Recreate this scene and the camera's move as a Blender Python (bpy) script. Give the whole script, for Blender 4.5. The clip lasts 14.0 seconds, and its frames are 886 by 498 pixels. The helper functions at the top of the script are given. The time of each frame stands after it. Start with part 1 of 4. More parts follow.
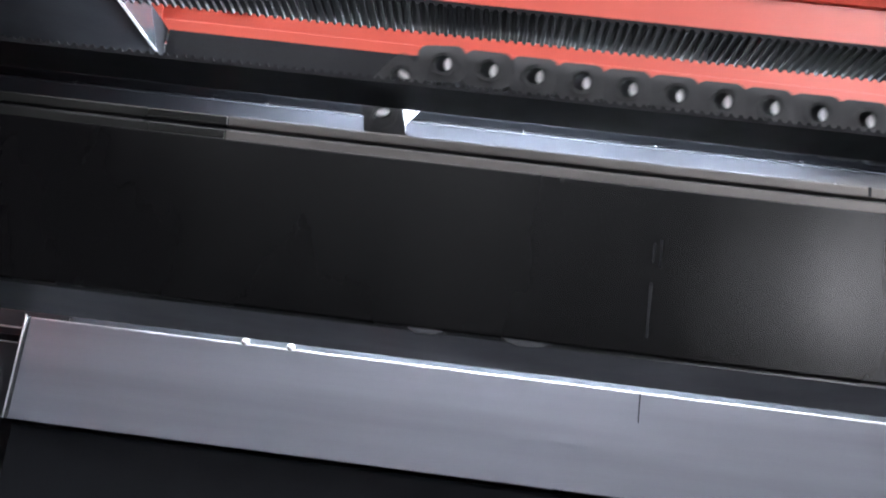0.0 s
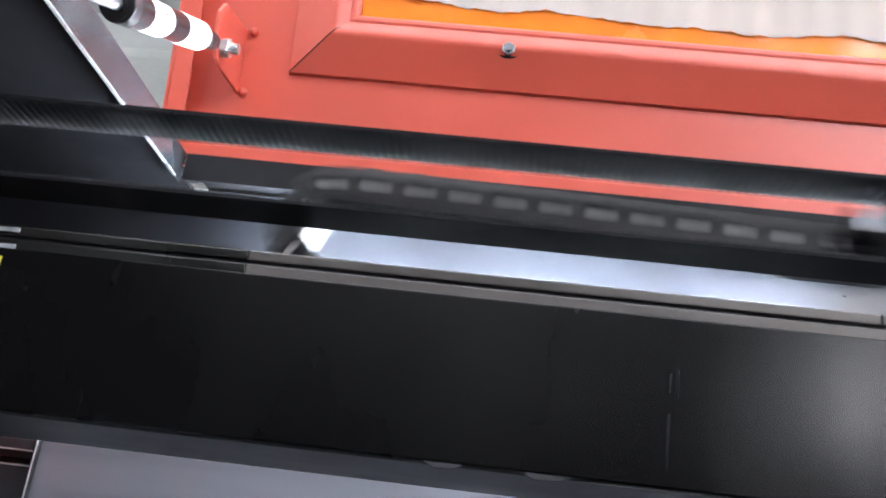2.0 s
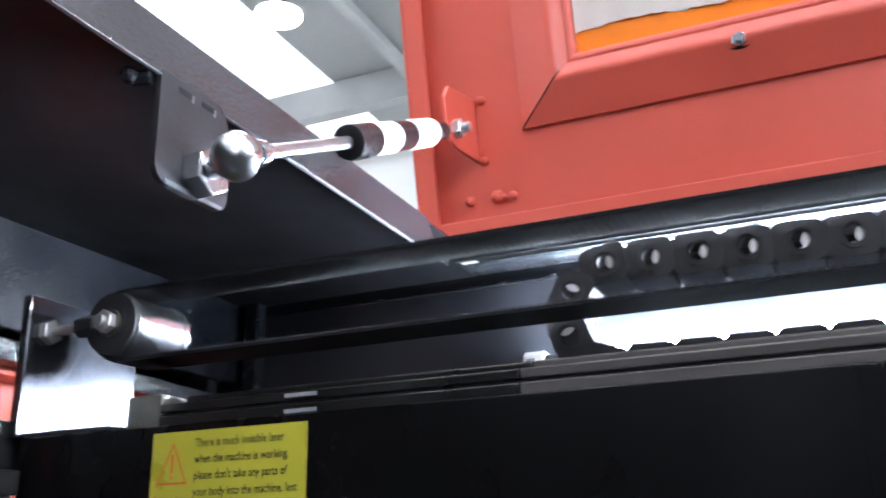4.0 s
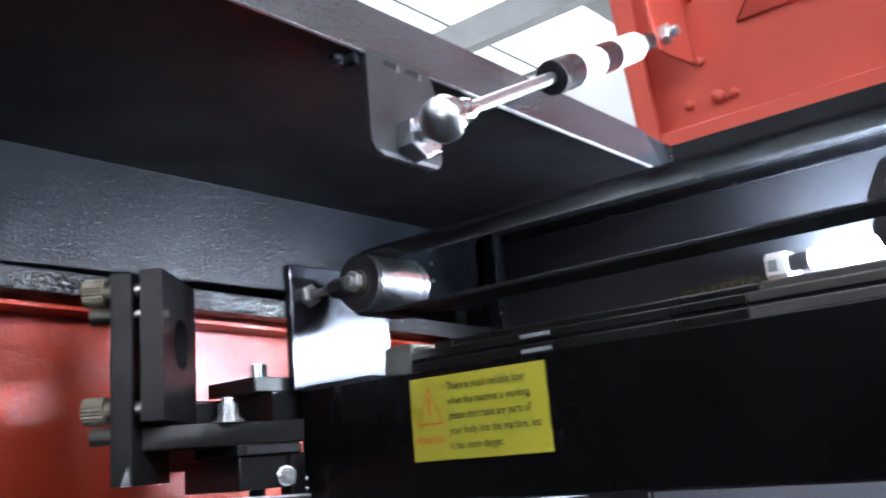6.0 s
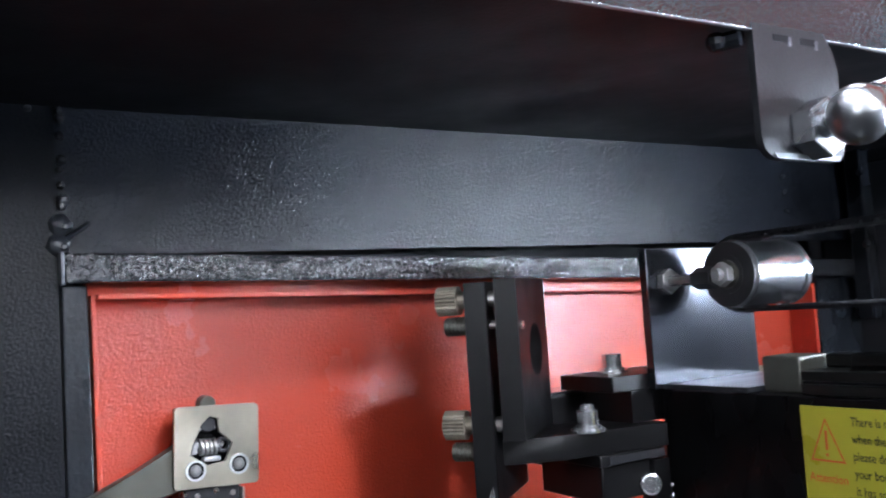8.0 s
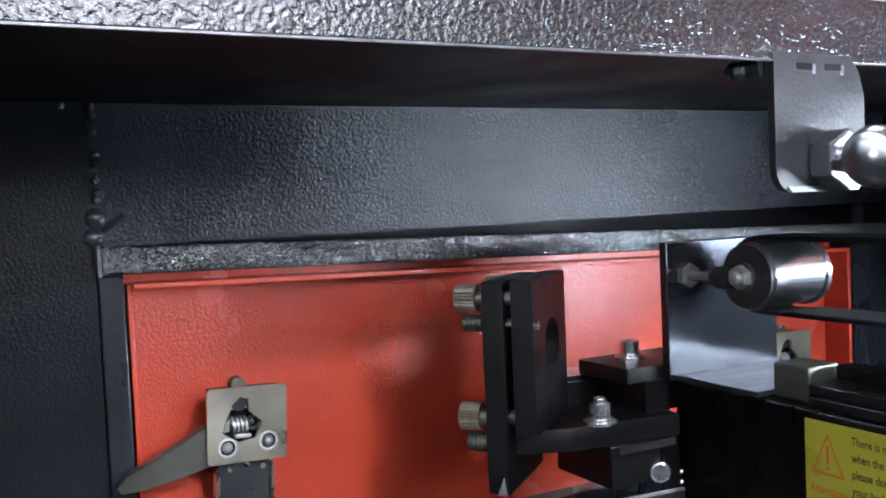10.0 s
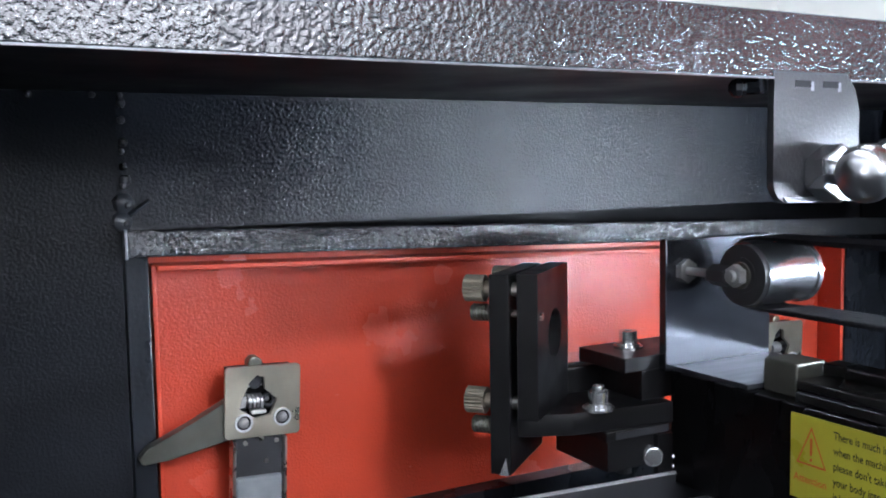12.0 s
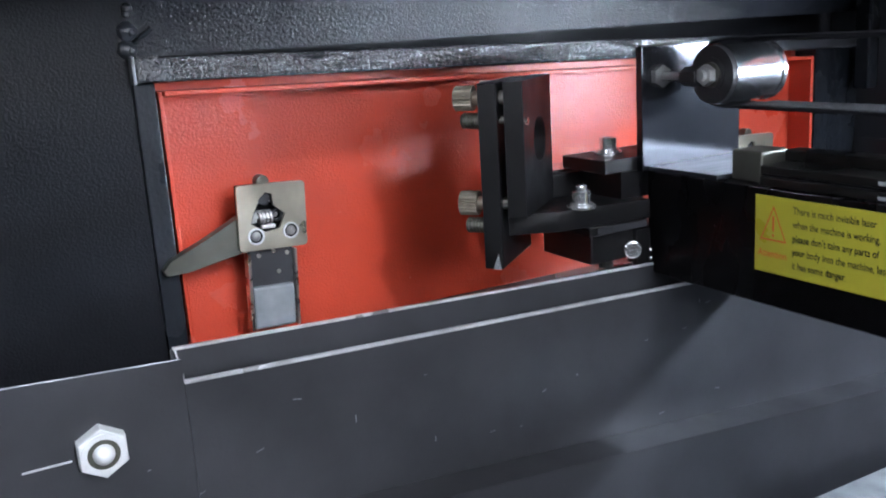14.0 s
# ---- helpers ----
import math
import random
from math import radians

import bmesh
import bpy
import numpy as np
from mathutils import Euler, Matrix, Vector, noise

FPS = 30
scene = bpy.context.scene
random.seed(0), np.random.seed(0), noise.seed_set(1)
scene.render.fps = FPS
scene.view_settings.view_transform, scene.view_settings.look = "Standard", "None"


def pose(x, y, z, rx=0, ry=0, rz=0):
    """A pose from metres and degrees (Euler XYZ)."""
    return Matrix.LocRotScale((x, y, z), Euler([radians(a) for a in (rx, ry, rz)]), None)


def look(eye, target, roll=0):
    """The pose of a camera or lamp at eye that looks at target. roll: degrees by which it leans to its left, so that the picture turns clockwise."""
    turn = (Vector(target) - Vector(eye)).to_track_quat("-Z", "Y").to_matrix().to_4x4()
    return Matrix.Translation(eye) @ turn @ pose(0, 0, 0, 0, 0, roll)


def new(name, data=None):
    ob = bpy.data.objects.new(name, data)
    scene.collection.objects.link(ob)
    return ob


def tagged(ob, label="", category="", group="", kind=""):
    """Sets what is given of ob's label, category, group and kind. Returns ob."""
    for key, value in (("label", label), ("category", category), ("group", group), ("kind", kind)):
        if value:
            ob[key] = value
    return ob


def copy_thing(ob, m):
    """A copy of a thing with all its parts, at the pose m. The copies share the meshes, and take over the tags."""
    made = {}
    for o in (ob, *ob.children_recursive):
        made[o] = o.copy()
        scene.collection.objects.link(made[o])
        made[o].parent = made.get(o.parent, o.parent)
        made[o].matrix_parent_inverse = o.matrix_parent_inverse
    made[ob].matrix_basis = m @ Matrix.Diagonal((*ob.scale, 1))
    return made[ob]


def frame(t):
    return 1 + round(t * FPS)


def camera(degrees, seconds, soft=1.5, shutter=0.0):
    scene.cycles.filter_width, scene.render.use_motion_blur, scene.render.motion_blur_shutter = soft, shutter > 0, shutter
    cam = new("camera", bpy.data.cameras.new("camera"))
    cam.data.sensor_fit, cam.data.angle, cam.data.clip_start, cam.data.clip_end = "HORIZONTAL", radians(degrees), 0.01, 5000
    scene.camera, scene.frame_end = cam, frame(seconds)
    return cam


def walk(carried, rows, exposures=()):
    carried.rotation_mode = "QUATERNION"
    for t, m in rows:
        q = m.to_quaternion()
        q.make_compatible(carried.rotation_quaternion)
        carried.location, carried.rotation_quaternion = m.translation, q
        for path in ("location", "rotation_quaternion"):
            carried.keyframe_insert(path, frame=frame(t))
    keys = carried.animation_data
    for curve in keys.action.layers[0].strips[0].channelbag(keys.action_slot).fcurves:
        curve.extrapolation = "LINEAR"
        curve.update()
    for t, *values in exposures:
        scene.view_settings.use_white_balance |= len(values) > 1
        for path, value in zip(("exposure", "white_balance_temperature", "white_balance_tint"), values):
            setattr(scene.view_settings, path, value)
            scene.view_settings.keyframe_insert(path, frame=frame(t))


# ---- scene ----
cam = camera(52.0, 14.0, soft=1.9, shutter=0.5)
PATH = [
    (0, (0.011, 0.01, 0.907), (-0.088, 1.953, 1.374), 7.4),
    (0.5, (0.01, 0.011, 0.912), (-0.113, 1.934, 1.45), 8.1),
    (1, (0.007, 0.005, 0.914), (-0.108, 1.908, 1.518), 7.6),
    (1.5, (0.003, -0.003, 0.913), (-0.101, 1.875, 1.594), 7.9),
    (2, (0.006, 0.001, 0.917), (-0.132, 1.879, 1.593), 7.2),
    (2.5, (-0.008, 0.006, 0.913), (-0.142, 1.857, 1.659), 4.6),
    (3, (-0.004, -0.007, 0.941), (-0.322, 1.839, 1.643), 1.1),
    (5.3, (0.065, -0.008, 0.971), (-1.026, 1.598, 1.451), -3.3),
    (5.5, (0.069, -0.015, 0.97), (-1.049, 1.581, 1.421), -4.4),
    (6, (0.042, -0.018, 0.981), (-1.188, 1.496, 1.425), -4.8),
    (6.5, (0.034, -0.027, 0.991), (-1.272, 1.431, 1.403), -4.9),
    (7, (0.011, -0.051, 1.031), (-1.373, 1.360, 1.338), -6.1),
    (7.5, (0.005, -0.045, 1.057), (-1.528, 1.220, 1.279), -3.4),
    (8, (-0.010, -0.012, 1.078), (-1.707, 1.037, 1.221), -3.7),
    (10.3, (0.014, 0.001, 1.138), (-1.755, 0.927, 1.024), -2.2),
    (10.5, (0.016, -0.002, 1.138), (-1.761, 0.91, 1.019), -1.8),
    (11, (0.022, -0.004, 1.139), (-1.769, 0.875, 1.002), -1.3),
    (11.5, (0.03, -0.007, 1.143), (-1.737, 0.92, 0.994), -1.0),
    (12, (0.028, -0.015, 1.152), (-1.733, 0.917, 0.979), -1.0),
    (12.5, (0.029, -0.027, 1.147), (-1.725, 0.91, 0.935), -1.2),
    (13, (0.044, -0.032, 1.129), (-1.709, 0.876, 0.807), -2.1),
    (13.5, (0.055, -0.038, 1.123), (-1.669, 0.888, 0.713), -2.3),
    (14, (0.065, -0.043, 1.124), (-1.644, 0.888, 0.663), -3.6),
]
walk(cam, [(t, look(eye, target, roll)) for t, eye, target, roll in PATH],
     exposures=[(0.0, 0.75, 6300, 14), (2.5, 0.72, 6300, 14), (3.0, 0.52, 6200, 14), (5.5, 0.35, 5950, 13), (6.5, 0.25, 5950, 13), (7.5, 0.15, 5900, 13), (8.0, 0.0, 5950, 13), (10.5, -0.25, 6000, 13), (12.5, -0.2, 6000, 13), (14.0, -0.05, 5950, 13)])

# ---------------------------------------------------------------- light
world = bpy.data.worlds.new("hall_air")
scene.world = world
world.use_nodes = True
wbg = world.node_tree.nodes["Background"]
wbg.inputs["Color"].default_value = (0.80, 0.90, 1.0, 1)
wbg.inputs["Strength"].default_value = 0.25


# ---------------------------------------------------------------- materials
def principled(name, color, rough=0.5, metal=0.0, vary=0.25, vary_scale=9.0, bump=0.0, bump_scale=300.0, coat=0.0, smudge=0.12, smudge_scale=14.0, stretch=None, spec=0.5, depth=0.001):
    m = bpy.data.materials.new(name)
    m.use_nodes = True
    nt = m.node_tree
    bs = nt.nodes["Principled BSDF"]
    tc = nt.nodes.new("ShaderNodeTexCoord")
    src = tc.outputs["Object"]
    if stretch:
        mp = nt.nodes.new("ShaderNodeMapping")
        mp.inputs["Scale"].default_value = stretch
        nt.links.new(src, mp.inputs["Vector"])
        src = mp.outputs["Vector"]
    n1 = nt.nodes.new("ShaderNodeTexNoise")
    n1.inputs["Scale"].default_value = vary_scale
    n1.inputs["Detail"].default_value = 6
    nt.links.new(src, n1.inputs["Vector"])
    ramp = nt.nodes.new("ShaderNodeMapRange")
    ramp.inputs["From Min"].default_value, ramp.inputs["From Max"].default_value = 0.3, 0.7
    ramp.inputs["To Min"].default_value, ramp.inputs["To Max"].default_value = 1 - vary, 1 + vary
    nt.links.new(n1.outputs["Fac"], ramp.inputs["Value"])
    mul = nt.nodes.new("ShaderNodeVectorMath")
    mul.operation = "SCALE"
    mul.inputs[0].default_value = color
    nt.links.new(ramp.outputs["Result"], mul.inputs["Scale"])
    nt.links.new(mul.outputs["Vector"], bs.inputs["Base Color"])
    n2 = nt.nodes.new("ShaderNodeTexNoise")
    n2.inputs["Scale"].default_value = smudge_scale
    n2.inputs["Detail"].default_value = 8
    nt.links.new(src, n2.inputs["Vector"])
    rr = nt.nodes.new("ShaderNodeMapRange")
    rr.inputs["From Min"].default_value, rr.inputs["From Max"].default_value = 0.3, 0.7
    rr.inputs["To Min"].default_value, rr.inputs["To Max"].default_value = max(0.03, rough - smudge), min(1, rough + smudge)
    nt.links.new(n2.outputs["Fac"], rr.inputs["Value"])
    nt.links.new(rr.outputs["Result"], bs.inputs["Roughness"])
    bs.inputs["Metallic"].default_value = metal
    bs.inputs["Specular IOR Level"].default_value = spec
    bs.inputs["Coat Weight"].default_value = coat
    bs.inputs["Coat Roughness"].default_value = 0.08
    if bump:
        n3 = nt.nodes.new("ShaderNodeTexNoise")
        n3.inputs["Scale"].default_value = bump_scale
        n3.inputs["Detail"].default_value = 2
        nt.links.new(src, n3.inputs["Vector"])
        bp = nt.nodes.new("ShaderNodeBump")
        bp.inputs["Strength"].default_value = bump
        bp.inputs["Distance"].default_value = depth
        nt.links.new(n3.outputs["Fac"], bp.inputs["Height"])
        nt.links.new(bp.outputs["Normal"], bs.inputs["Normal"])
    return m


def glow(name, color, strength):
    m = bpy.data.materials.new(name)
    m.use_nodes = True
    bs = m.node_tree.nodes["Principled BSDF"]
    bs.inputs["Base Color"].default_value = (*color, 1)
    bs.inputs["Emission Color"].default_value = (*color, 1)
    bs.inputs["Emission Strength"].default_value = strength
    return m


HAMMER = principled("hammered_black_coat", (0.013, 0.0148, 0.0195), 0.15, vary=0.4, vary_scale=12, bump=0.6, bump_scale=640, depth=0.001, smudge=0.06, smudge_scale=22, spec=0.30)
HAMMERED = principled("coarse_hammered_coat", (0.022, 0.024, 0.028), 0.20, vary=0.3, bump=0.6, bump_scale=420, depth=0.0012, smudge=0.04, spec=0.95)
COAT = principled("fine_black_coat", (0.012, 0.014, 0.018), 0.27, spec=0.35, vary=0.35, bump=0.30, bump_scale=300, smudge=0.08)
POST = principled("matt_black_coat", (0.010, 0.0108, 0.013), 0.2, spec=0.14, vary=0.35, bump=0.4, bump_scale=640, depth=0.0009, smudge=0.06)
REAR = principled("glossy_black_coat", (0.019, 0.0205, 0.025), 0.33, spec=0.85, vary=0.3, bump=0.06, bump_scale=260, smudge=0.06)
# lighter and more metallic than the black wall, to carry the tube's highlight
FOLD = principled("fold_highlight_metal", (0.12, 0.13, 0.15), 0.25, metal=0.8, vary=0.12, smudge=0.03)
LIPCOAT = principled("glossy_hammered_coat", (0.022, 0.024, 0.028), 0.13, vary=0.3, bump=1.0, bump_scale=360, depth=0.0016, smudge=0.04, spec=1.0)
UNDER = principled("underside_black_coat", (0.012, 0.0125, 0.0145), 0.5, spec=0.08, vary=0.3, bump=0.1, bump_scale=400)
BEAM = principled("anodised_black", (0.0024, 0.0023, 0.0026), 0.27, vary=0.3, vary_scale=5, bump=0.04, bump_scale=200, smudge=0.10, smudge_scale=9, spec=0.17, stretch=(1.3, 1, 0.5))
MOUNT = principled("black_anodised_block", (0.0065, 0.0065, 0.0072), 0.38, spec=0.24, vary=0.25, vary_scale=30, bump=0.06, bump_scale=500, smudge=0.08, smudge_scale=40)
GALV = principled("galvanised_nut_steel", (0.46, 0.46, 0.46), 0.34, metal=0.7, vary=0.15, vary_scale=90)
BRIGHT = principled("bright_galvanised", (0.70, 0.72, 0.73), 0.42, metal=0.25, vary=0.12, vary_scale=90)
PLATE = principled("polished_black_plate", (0.045, 0.048, 0.056), 0.13, metal=0.75, vary=0.2, smudge=0.03)
SHEET = principled("dark_sheet_steel", (0.036, 0.037, 0.042), 0.42, metal=0.35, vary=0.25, vary_scale=16, bump=0.08, bump_scale=500, smudge=0.12)
BARE = principled("worn_steel_edge", (0.68, 0.69, 0.71), 0.33, metal=0.6, vary=0.25, vary_scale=60)
EDGE = principled("worn_painted_edge", (0.16, 0.165, 0.18), 0.4, metal=0.5, vary=0.4, vary_scale=70)
DUCT = principled("brushed_grey_steel", (0.34, 0.35, 0.40), 0.36, metal=0.55, vary=0.18, vary_scale=5, bump=0.04, bump_scale=260, smudge=0.04, stretch=(0.4, 1, 6))
LIDRED = principled("lid_red_paint", (0.52, 0.078, 0.049), 0.38, vary=0.05, bump=0.05, bump_scale=500, smudge=0.03)
PANRED = principled("panel_red_paint", (0.55, 0.064, 0.032), 0.25, vary=0.08, bump=0.42, bump_scale=640, depth=0.001, smudge=0.04, spec=0.6)
CHROME = principled("chrome", (0.75, 0.76, 0.78), 0.13, metal=1.0, vary=0.1, smudge=0.06)
ZINC = principled("bright_zinc", (0.62, 0.63, 0.64), 0.24, metal=0.85, vary=0.12, vary_scale=60)
STEEL = principled("zinc_plated_steel", (0.52, 0.50, 0.46), 0.30, metal=0.95, vary=0.2, vary_scale=60, smudge=0.1, smudge_scale=90)
LATCH = principled("yellow_zinc_latch", (0.50, 0.47, 0.38), 0.32, metal=0.85, vary=0.2, vary_scale=40, smudge=0.1)
LEVER = principled("dull_lever_steel", (0.13, 0.13, 0.11), 0.4, metal=0.8, vary=0.25, vary_scale=30)
KNOB = principled("nickel_brass_knob", (0.27, 0.24, 0.19), 0.42, metal=0.7, vary=0.2, vary_scale=120)
ALU = principled("turned_aluminium", (0.66, 0.67, 0.69), 0.26, metal=1.0, vary=0.06, smudge=0.05)
PLASTIC = principled("black_plastic", (0.019, 0.019, 0.021), 0.55, vary=0.2, vary_scale=60)
PIN = principled("grey_pin_plastic", (0.72, 0.71, 0.71), 0.5, vary=0.1)
RUBBER = principled("black_rubber", (0.007, 0.007, 0.0085), 0.7, spec=0.08, vary=0.25, vary_scale=80)
RAIL = principled("blued_rail_steel", (0.020, 0.020, 0.019), 0.30, metal=0.7, vary=0.3, vary_scale=20)
RAILWORN = principled("worn_rail_steel", (0.068, 0.062, 0.058), 0.42, metal=0.6, vary=0.3, vary_scale=18, stretch=(0.3, 3, 3))
STRUT = principled("strut_black_lacquer", (0.012, 0.012, 0.014), 0.2, spec=0.35, vary=0.1)
ROD = principled("satin_chrome", (0.42, 0.43, 0.45), 0.27, metal=1.0, vary=0.15, vary_scale=40, smudge=0.06)
FOOT = principled("brushed_black_plate", (0.052, 0.055, 0.063), 0.38, metal=0.6, vary=0.25, vary_scale=30, smudge=0.08, stretch=(6, 1, 1))
CASTALU = principled("cast_aluminium", (0.42, 0.45, 0.47), 0.42, metal=0.7, vary=0.3, vary_scale=40, bump=0.3, bump_scale=180)
LIPGREY = principled("grey_lip_coat", (0.055, 0.062, 0.075), 0.5, metal=0.2, vary=0.2, vary_scale=20)
SATIN = principled("satin_grey_coat", (0.019, 0.020, 0.023), 0.36, metal=0.1, vary=0.3, vary_scale=30, bump=0.2, bump_scale=620, smudge=0.07)
WHITE = principled("white_film", (0.80, 0.80, 0.78), 0.45, vary=0.04)
WHITEP = principled("white_plastic", (0.75, 0.75, 0.73), 0.4, vary=0.05)
ORANGE = principled("orange_acrylic", (0.85, 0.22, 0.015), 0.2, vary=0.1, vary_scale=30)
PAPER = principled("masking_paper", (0.53, 0.465, 0.42), 0.75, vary=0.06, vary_scale=12, bump=0.15, bump_scale=60)
YELLOW = principled("yellow_sticker", (0.40, 0.37, 0.032), 0.35, vary=0.06, vary_scale=30)
INK = principled("black_ink", (0.03, 0.03, 0.015), 0.5, vary=0.1)
REDINK = principled("red_ink", (0.55, 0.10, 0.02), 0.5, vary=0.1)
GREYPAD = principled("grey_pad", (0.22, 0.24, 0.26), 0.5, vary=0.2, vary_scale=60)
HALLWALL = principled("hall_white_sheet", (0.78, 0.79, 0.77), 0.6, vary=0.04, vary_scale=0.7)
HALLDARK = principled("hall_grey_sheet", (0.09, 0.095, 0.10), 0.6, vary=0.06, vary_scale=0.7)
HALLROOF = principled("hall_roof_sheet", (0.27, 0.28, 0.28), 0.6, vary=0.05, vary_scale=0.7)
HALLBEAM = principled("hall_grey_steel", (0.30, 0.31, 0.31), 0.5, vary=0.1, vary_scale=2)
CONCRETE = principled("concrete", (0.33, 0.33, 0.31), 0.7, vary=0.2, vary_scale=1.5)
TUBEGLOW = glow("tube_light", (0.84, 0.93, 1.0), 400.0)
BAYGLOW = glow("high_bay_light", (0.97, 0.98, 1.0), 520.0)
FARGLOW = glow("far_high_bay_light", (0.97, 0.98, 1.0), 60.0)
SKYGLOW = glow("skylight_sheet", (0.95, 0.97, 1.0), 12.0)
DULLGLOW = glow("dull_roof_light", (0.97, 0.98, 1.0), 0.55)
SHADEGLOW = glow("shaded_window_daylight", (0.97, 0.98, 1.0), 20.0)
WINGLOW = glow("window_daylight", (0.97, 0.98, 1.0), 7.5)

# ---------------------------------------------------------------- mesh helpers
BASE = {}


def thing(name, base, label="", category="", group="", kind=""):
    ob = new(name)
    ob.empty_display_size = 0.01
    ob.location = base
    BASE[ob.name] = Vector(base)
    return tagged(ob, label, category, group, kind)


def finish(name, bm, mat, smooth):
    bmesh.ops.recalc_face_normals(bm, faces=bm.faces)
    me = bpy.data.meshes.new(name)
    bm.to_mesh(me)
    bm.free()
    me.materials.append(mat)
    if smooth:
        me.shade_smooth()
        me.set_sharp_from_angle(angle=radians(21))
    return me


def part(name, bm, mat, parent, label="", smooth=True):
    """A bmesh in world places, linked as one mesh under parent."""
    base = BASE[parent.name]
    bm.transform(Matrix.Translation(-base))
    ob = new(name, finish(name, bm, mat, smooth))
    ob.parent = parent
    BASE[ob.name] = base
    if label:
        ob["label"] = label
    return ob


def solid(name, bm, mat, label="", category="", kind="structure", smooth=True):
    ob = new(name, finish(name, bm, mat, smooth))
    BASE[ob.name] = Vector((0, 0, 0))
    return tagged(ob, label, category, "", kind)


def box(x0, x1, y0, y1, z0, z1, bev=0.0, bm=None, seg=2):
    bm = bm or bmesh.new()
    t = bmesh.new()
    bmesh.ops.create_cube(t, size=1)
    for v in t.verts:
        v.co = Vector(((x0 + x1) / 2 + v.co.x * (x1 - x0), (y0 + y1) / 2 + v.co.y * (y1 - y0), (z0 + z1) / 2 + v.co.z * (z1 - z0)))
    if bev:
        bmesh.ops.bevel(t, geom=t.edges[:], offset=bev, segments=seg, affect="EDGES", profile=0.5)
    join(bm, t)
    return bm


def join(bm, other):
    me = bpy.data.meshes.new("tmp")
    other.to_mesh(me)
    other.free()
    bm.from_mesh(me)
    bpy.data.meshes.remove(me)
    return bm


def rod(p0, p1, r, seg=20, r1=None, bev=0.0, bm=None):
    bm = bm or bmesh.new()
    p0, p1 = Vector(p0), Vector(p1)
    t = bmesh.new()
    d = p1 - p0
    bmesh.ops.create_cone(t, cap_ends=True, segments=seg, radius1=r, radius2=r if r1 is None else r1, depth=d.length)
    if bev:
        es = [e for e in t.edges if abs(e.verts[0].co.z - e.verts[1].co.z) < 1e-6]
        bmesh.ops.bevel(t, geom=es, offset=bev, segments=2, affect="EDGES", profile=0.5)
    t.transform(Matrix.Translation((p0 + p1) / 2) @ d.to_track_quat("Z", "Y").to_matrix().to_4x4())
    return join(bm, t)


def ball(c, r, bm=None, seg=24):
    bm = bm or bmesh.new()
    t = bmesh.new()
    bmesh.ops.create_uvsphere(t, u_segments=seg, v_segments=seg // 2, radius=r)
    t.transform(Matrix.Translation(c))
    return join(bm, t)


def ring(c, axis, r_out, r_in, depth, seg=24, bm=None):
    """A flat ring or collar round axis, its middle at c."""
    bm = bm or bmesh.new()
    t = bmesh.new()
    rows = []
    for r, z in ((r_in, -depth / 2), (r_out, -depth / 2), (r_out, depth / 2), (r_in, depth / 2)):
        rows.append([t.verts.new((r * math.cos(2 * math.pi * i / seg), r * math.sin(2 * math.pi * i / seg), z)) for i in range(seg)])
    for k in range(4):
        a, b = rows[k], rows[(k + 1) % 4]
        for i in range(seg):
            t.faces.new((a[i], a[(i + 1) % seg], b[(i + 1) % seg], b[i]))
    t.transform(Matrix.Translation(c) @ Vector(axis).to_track_quat("Z", "Y").to_matrix().to_4x4())
    return join(bm, t)


def slab(points, axis, a0, a1, bev=0.0, bm=None):
    """An outline in the two other axes (in x, y, z order), pulled from a0 to a1 along axis."""
    bm = bm or bmesh.new()
    t = bmesh.new()
    k = "xyz".index(axis)

    def at(p, a):
        c = list(p)
        c.insert(k, a)
        return c
    lo = [t.verts.new(at(p, a0)) for p in points]
    hi = [t.verts.new(at(p, a1)) for p in points]
    t.faces.new(lo)
    t.faces.new(hi[::-1])
    n = len(points)
    for i in range(n):
        t.faces.new((lo[i], hi[i], hi[(i + 1) % n], lo[(i + 1) % n]))
    if bev:
        bmesh.ops.bevel(t, geom=t.edges[:], offset=bev, segments=2, affect="EDGES", profile=0.5)
    return join(bm, t)


def socket_screw(parent, c, axis, r=0.0045, h=0.005, mat=None, name="screw"):
    """A cap screw with a hex socket; c is where its head sits, axis points out."""
    axis = Vector(axis).normalized()
    c = Vector(c)
    bm = ring(c + axis * h / 2, axis, r, r * 0.52, h, 20)
    rod(c, c + axis * h * 0.4, r * 0.56, 6, bm=bm)
    return part(name, bm, mat or STEEL, parent)


def hex_nut(parent, c, axis, r, h, mat=None, name="nut", stud=0.0):
    axis = Vector(axis).normalized()
    c = Vector(c)
    bm = rod(c, c + axis * h, r, 6, bev=r * 0.08)
    if stud:
        rod(c, c + axis * (h + stud), r * 0.5, 16, bm=bm, bev=r * 0.06)
    return part(name, bm, mat or CHROME, parent)


def tilt_y(bm, y0, slope):
    """Lets level lines fall towards the rear by slope, from y0 on."""
    for v in bm.verts:
        v.co.z -= slope * (v.co.y - y0)
    return bm


WS = 0.028   # fall of the side wall's lines per metre of depth

